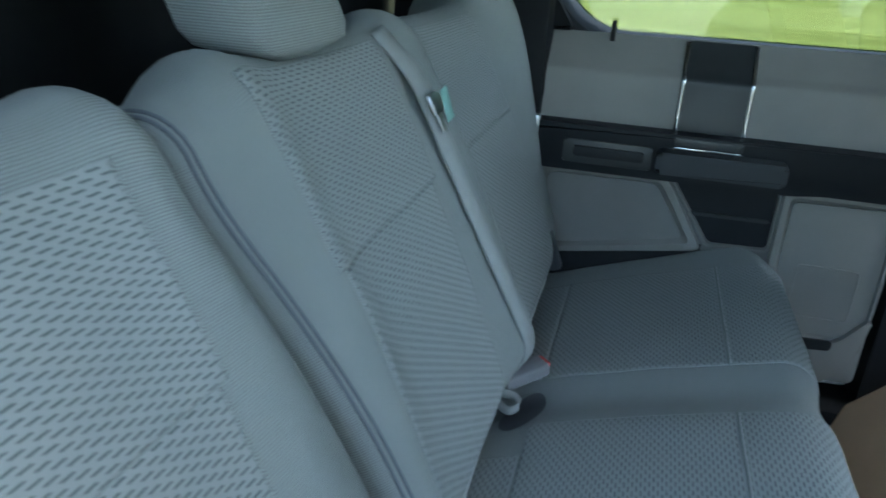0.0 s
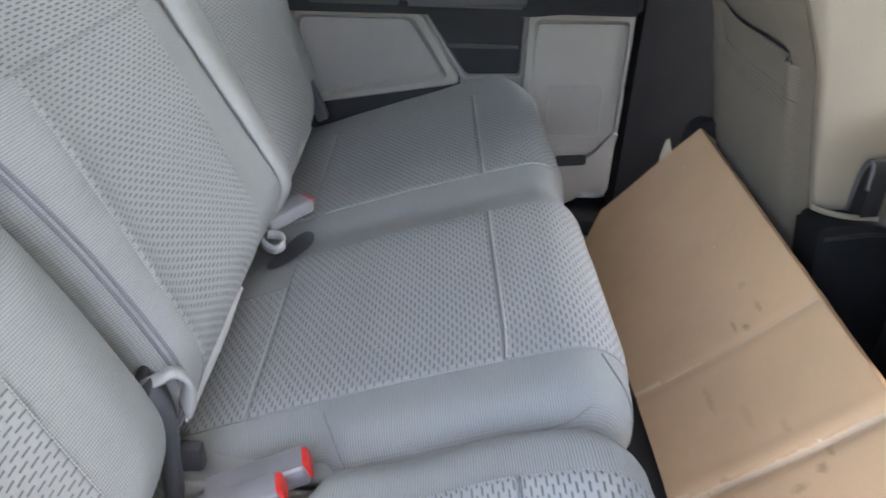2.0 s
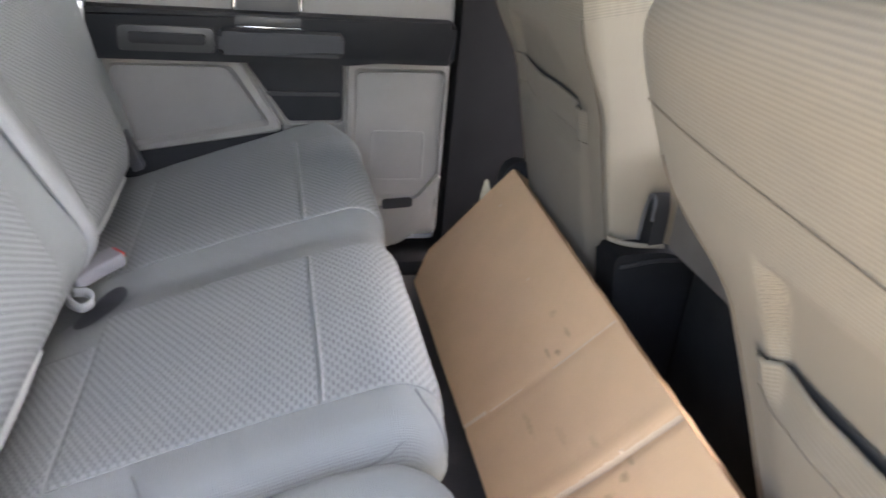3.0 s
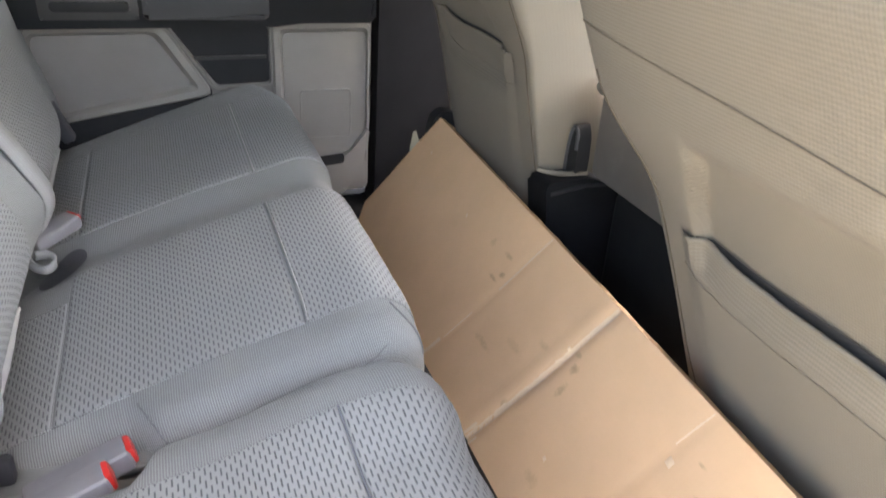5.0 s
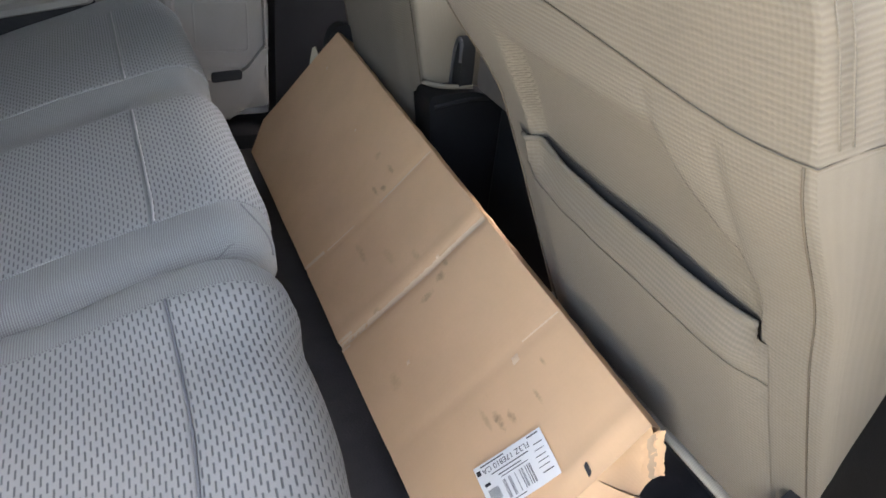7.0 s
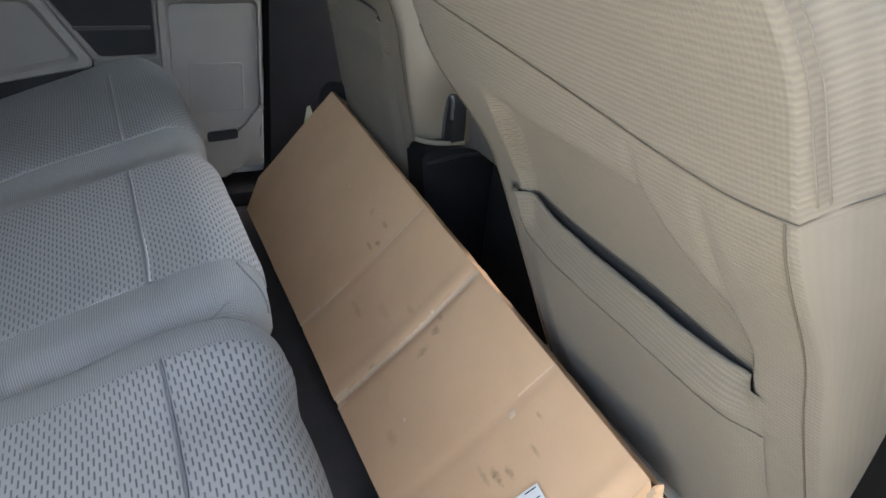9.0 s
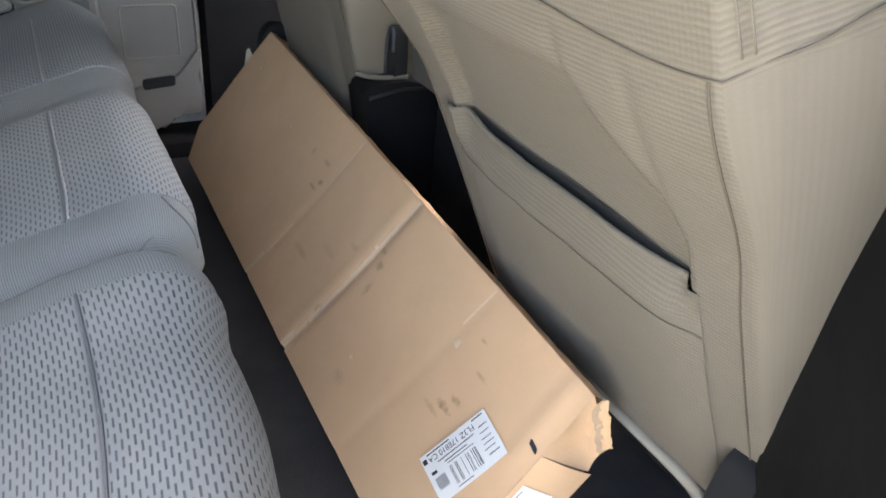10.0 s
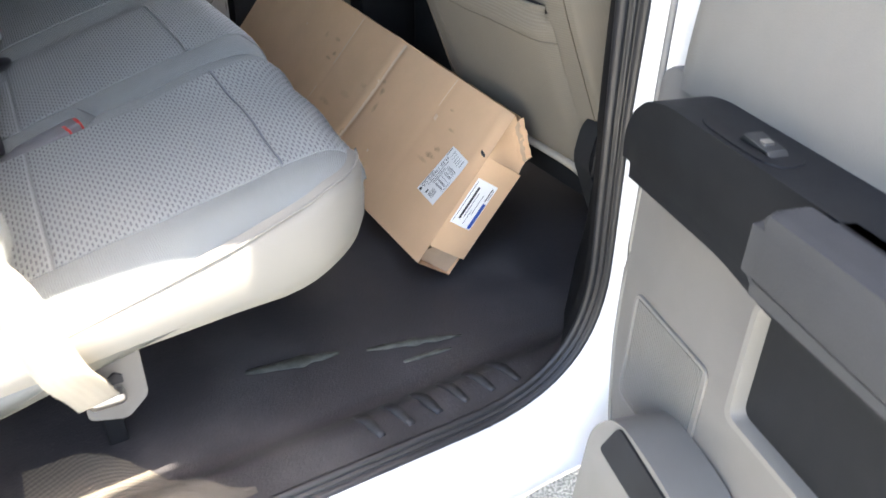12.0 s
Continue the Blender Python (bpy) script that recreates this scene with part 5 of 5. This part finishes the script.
# the lettering runs from the high side to the low side, its feet towards the far end
text_on("part_number", "FL3Z 17E810 CA", 0.0098, on_label(0.83, 0.80, -0.0036), on_label(0.83, 0.0, 0) - on_label(0.83, 1.0, 0), on_label(0.0, 0.5, 0) - on_label(1.0, 0.5, 0), M_INK, lab, "black part number")
rng = random.Random(4)
for k in range(30):
    b0 = 0.30 + 0.0135 * k
    if rng.random() < 0.62:
        decal("barcode_bar", 0.12, 0.50, b0, b0 + 0.005 + 0.006 * rng.random(), 0.0034, M_INK, lab, on_label)
for k in range(9):
    decal("barcode_bar", 0.22, 0.46, 0.075 + 0.017 * k, 0.082 + 0.017 * k, 0.0034, M_INK, lab, on_label)
for (a0, a1, b0, b1) in ((0.93, 0.955, 0.10, 0.45), (0.93, 0.955, 0.80, 0.96), (0.70, 0.72, 0.20, 0.75), (0.62, 0.64, 0.28, 0.62), (0.56, 0.575, 0.30, 0.70), (0.74, 0.76, 0.84, 0.96), (0.62, 0.635, 0.82, 0.95), (0.50, 0.515, 0.80, 0.94), (0.40, 0.415, 0.80, 0.95), (0.30, 0.315, 0.78, 0.93), (0.18, 0.20, 0.80, 0.95), (0.80, 0.90, 0.02, 0.08), (0.06, 0.075, 0.30, 0.52), (0.54, 0.60, 0.06, 0.14)):
    decal("print_line", a0, a1, b0, b1, 0.0032, M_INK, lab, on_label)


def on_flap(a, b, lift):
    """a metres across the box from its low edge, b metres down the end flap."""
    i, j = (a / 0.31 - 0.13) / 0.60 * 20, b / 0.074 * 8
    p = near_flap(i, j)
    return p + Vector((0, -1, 0)) * -lift


lab2 = thing("sticker", near_flap(10, 4), "white sticker with a blue bar on the box end", "label")
decal("sticker_sheet", 0.096, 0.188, 0.0055, 0.0465, 0.0016, M_PAPER, lab2, on_flap)
decal("blue_bar", 0.098, 0.151, 0.0380, 0.0445, 0.0026, M_BLUE, lab2, on_flap, "blue printed bar")
for (a, b, c, d) in ((0.095, 0.178, 0.0145, 0.0153), (0.105, 0.170, 0.0205, 0.0245), (0.110, 0.160, 0.0275, 0.0285), (0.098, 0.128, 0.033, 0.0338), (0.120, 0.160, 0.037, 0.0378), (0.152, 0.178, 0.0445, 0.0465), (0.156, 0.176, 0.0485, 0.0495)):
    decal("print_line", a + 0.004, b + 0.004, c - 0.0065, d - 0.0065, 0.0024, M_INK, lab2, on_flap)

# ---------------------------------------------------------------- belts and buckles
belt = thing("seat_belt", (-0.04, 0.74, 0.33), "grey seat belt hanging down the rear seat back", "seat belt", "rear seat belts")
bpts = smooth_path([back_point("bench", q, y, l) for q, y, l in ((0.56, 0.682, 0.004), (0.50, 0.688, 0.012), (0.44, 0.692, 0.014), (0.35, 0.698, 0.009), (0.24, 0.708, 0.007), (0.12, 0.724, 0.006), (0.05, 0.738, 0.004), (0.01, 0.748, 0.002), (-0.02, 0.756, -0.004))], 8)
part("webbing", ribbon(bpts, (0.35, 1, 0), [0.034 - 0.012 * ease((k / len(bpts) - 0.55) / 0.4) for k in range(len(bpts))]), M_STRAP, belt)
t0 = back_point("bench", 0.445, 0.692, 0.022)
part("latch_tongue", join(box(-0.004, 0.004, -0.021, 0.021, -0.014, 0.014, 0.004, 2, Matrix.Translation(t0) @ Matrix.Rotation(-0.43, 4, "Y")), box(-0.0015, 0.0015, -0.010, 0.010, -0.038, -0.012, 0.001, 2, Matrix.Translation(t0) @ Matrix.Rotation(-0.43, 4, "Y"))), M_STEEL, belt, "steel latch tongue")
part("warning_tag", ribbon([t0 + Vector((0.008, 0.004, 0.02)), t0 + Vector((0.014, 0.006, 0.0)), t0 + Vector((0.020, 0.008, -0.02))], (0, 1, 0), 0.03, 0.0008), plain("pale green tag", (0.30, 0.52, 0.48), 0.6), belt, "pale green printed tag")

fbelt = thing("seat_belt", (-0.08, 1.28, 0.33), "stone seat belt beside the far rear pillar", "seat belt", "rear seat belts")
fp = smooth_path([(-0.215, 1.288, 1.00), (-0.185, 1.288, 0.90), (-0.158, 1.286, 0.797), (-0.130, 1.284, 0.721), (-0.105, 1.280, 0.655), (-0.095, 1.272, 0.59), (-0.110, 1.262, 0.53)], 8)
part("webbing", ribbon(fp, (0.85, 0.5, 0.1), 0.036), M_STRAP_BEIGE, fbelt)
part("latch_tongue", box(-0.082, -0.062, 1.262, 1.280, 0.568, 0.604, 0.004, 2), M_STEEL, fbelt, "steel latch tongue")

buck = thing("belt_buckle", (0.03, 0.745, 0.31), "grey seat belt buckle in a dark gap of the bench", "belt buckle", "rear belt buckles")
bdir = Matrix.Translation((0.020, 0.765, 0.304)) @ Matrix.Rotation(radians(44), 4, "Z") @ Matrix.Rotation(radians(-9), 4, "Y")
part("buckle_body", box(-0.042, 0.040, -0.018, 0.018, -0.011, 0.011, 0.006, 3, bdir), M_BUCKLE, buck)
part("press_button", box(0.0365, 0.0425, -0.013, 0.013, 0.000, 0.0095, 0.002, 2, bdir), M_RED, buck, "red edge of the press button")
part("webbing_loop", ribbon(smooth_path([bdir @ Vector((-0.040, 0.0, 0.0)), Vector((-0.012, 0.728, 0.290)), Vector((-0.006, 0.709, 0.280)), Vector((0.012, 0.698, 0.276)), Vector((0.024, 0.708, 0.281)), Vector((0.016, 0.720, 0.288)), Vector((-0.002, 0.720, 0.289))], 6), (0.1, 0.2, 1), 0.013), M_STRAP, buck, "folded pale webbing loop")


def gap_patch(i, j):
    a, r = 2 * math.pi * i / 24, j / 4
    x, y = 0.030 + 0.030 * r * math.cos(a), 0.725 + 0.052 * r * math.sin(a) + 0.022 * r * math.cos(a)
    return cushion_point("bench", x, y, 0.0052)


# Dark patch on the cushion paints the shade around the buckle.
part("gap_shade", grid(gap_patch, 24, 5, True), M_HINGE, buck, "dark patch laid on the cushion for the shaded gap")

fbuck = thing("belt_buckle", (-0.01, 1.26, 0.27), "dark belt buckle between the bench and the closed door", "belt buckle", "rear belt buckles")
fm = Matrix.Translation((-0.008, 1.262, 0.318)) @ Matrix.Rotation(radians(-22), 4, "Y")
part("buckle_body", box(-0.012, 0.012, -0.016, 0.016, -0.045, 0.040, 0.005, 3, fm), M_HINGE, fbuck)
part("press_button", box(-0.008, 0.008, -0.012, 0.012, 0.034, 0.0425, 0.002, 2, fm), M_BLACK, fbuck)

for k, (x, y) in enumerate(((0.104, 0.266), (0.086, 0.231))):
    b = thing("belt_buckle", (x - 0.06, y, 0.29), "grey seat belt buckle with a red button between the cushions", "belt buckle", "rear belt buckles")
    m = Matrix.Translation((x, y, 0.281 + 0.003 * k)) @ Matrix.Rotation(radians(12), 4, "Z") @ Matrix.Rotation(radians(-16), 4, "Y")
    part("buckle_body", box(-0.075, 0.024, -0.0165, 0.0165, -0.013, 0.013, 0.006, 3, m), M_BUCKLE, b)
    part("press_button", box(0.008, 0.0275, -0.0125, 0.0125, -0.009, 0.0115, 0.003, 2, m), M_RED, b, "bright red press button")
    part("stalk", ribbon([m @ Vector((-0.07, 0, 0)), m @ Vector((-0.11, 0, -0.01)), m @ Vector((-0.15, 0, -0.05))], (0, 1, 0), 0.03), M_STRAP, b)

# hinge, tab and liner at the foot of the bench's back
part("hinge", tube(smooth_path([(-0.012, 0.262, 0.386), (-0.004, 0.268, 0.368), (-0.002, 0.274, 0.33), (-0.008, 0.280, 0.285), (-0.012, 0.284, 0.235)], 6), 0.024, 12, 0.42, Vector((1, 0.3, 0))), M_HINGE, bench_cushion, "dark grey folding hinge cover")
part("hinge_slot", box(-0.006, 0.020, 0.285, 0.3015, 0.256, 0.287, 0.005), M_INK, bench_cushion, "dark slot beside the hinge")
part("pull_tab", ribbon(smooth_path([(-0.012, 0.263, 0.384), (0.002, 0.267, 0.390), (0.014, 0.272, 0.394), (0.022, 0.279, 0.382), (0.020, 0.283, 0.358), (0.012, 0.287, 0.337)], 6), (0.5, -0.6, -0.3), [0.012 + 0.010 * ease((k - 12) / 8) for k in range(31)]), M_STRAP, bench_cushion, "pale cloth pull tab")
for ya, yb in ((0.312, 0.56), (0.86, 1.15)):
    lp = [back_point("bench", 0.0, ya + (yb - ya) * k / 24, 0.0045 + 0.001 * noise.noise((k * 0.7, 0, 2))) for k in range(25)]
    part("liner_edge", ribbon(lp, (0.3, 0, -1), [0.004 + 0.010 * math.sin(math.pi * k / 24) for k in range(25)], 0.001), M_STITCH, bench_cushion, "pale liner edge")

nbelt = thing("seat_belt", (0.0, -0.23, FLOOR), "stone seat belt anchored to the floor by the open door", "seat belt", "rear seat belts")
npts = smooth_path([(-0.10, -0.235, 0.56), (-0.04, -0.262, 0.43), (0.004, -0.270, 0.355), (0.018, -0.272, 0.295), (0.030, -0.264, 0.240), (0.042, -0.232, 0.190), (0.050, -0.212, 0.155)], 8)
part("webbing", ribbon(npts, [Vector((0.9, -0.25 + 0.2 * k / len(npts), 0.25)) for k in range(len(npts))], 0.046), M_STRAP_BEIGE, nbelt, "stone webbing")
part("anchor_plate", box(0.040, 0.078, -0.212, -0.194, 0.140, 0.156, 0.005), M_STEEL, nbelt, "steel anchor plate")

# ribbed floor strip, tan to paint in the sun patch by the sill
def sun_strip_point(i, j):
    """A strip along the sill that narrows towards the front."""
    x = -0.055 + 0.235 * i / 40
    inner = -0.125 - 0.19 * ease((x - 0.0) / 0.19)
    y = -0.322 + (inner + 0.322) * j / 24 + 0.003 * noise.noise((i * 0.5, j * 0.4, 8)) * (j > 20)
    return (x, y, floor_z(x, y) + 0.004 + 0.0016 * noise.noise((i * 2.3, j * 2.1, 0)))


carpet = grid(sun_strip_point, 41, 25, uvf=lambda i, j: (i * 0.0059 + j * 0.004, j * 0.0082 - i * 0.003))
single("carpet", carpet, M_SUN_STRIP, "tan ribbed floor strip, coloured for the sun patch by the sill", "carpet")

# a scrap of paper behind the far end of the box
scrap = prism([(0.722, 0.16), (0.752, 0.16), (0.748, 0.245), (0.739, 0.272), (0.732, 0.268), (0.726, 0.235)], 1.213, 1.215, lambda u, w, v: Vector((u, v, w)))
scrap2 = prism([(0.712, FLOOR), (0.752, FLOOR), (0.748, 0.162), (0.724, 0.162)], 1.213, 1.215, lambda u, w, v: Vector((u, v, w)))
single("paper_scrap", join(scrap, scrap2), plain("yellowed paper", (0.62, 0.60, 0.45), 0.8), "yellowed paper scrap standing behind the cardboard box", "paper")
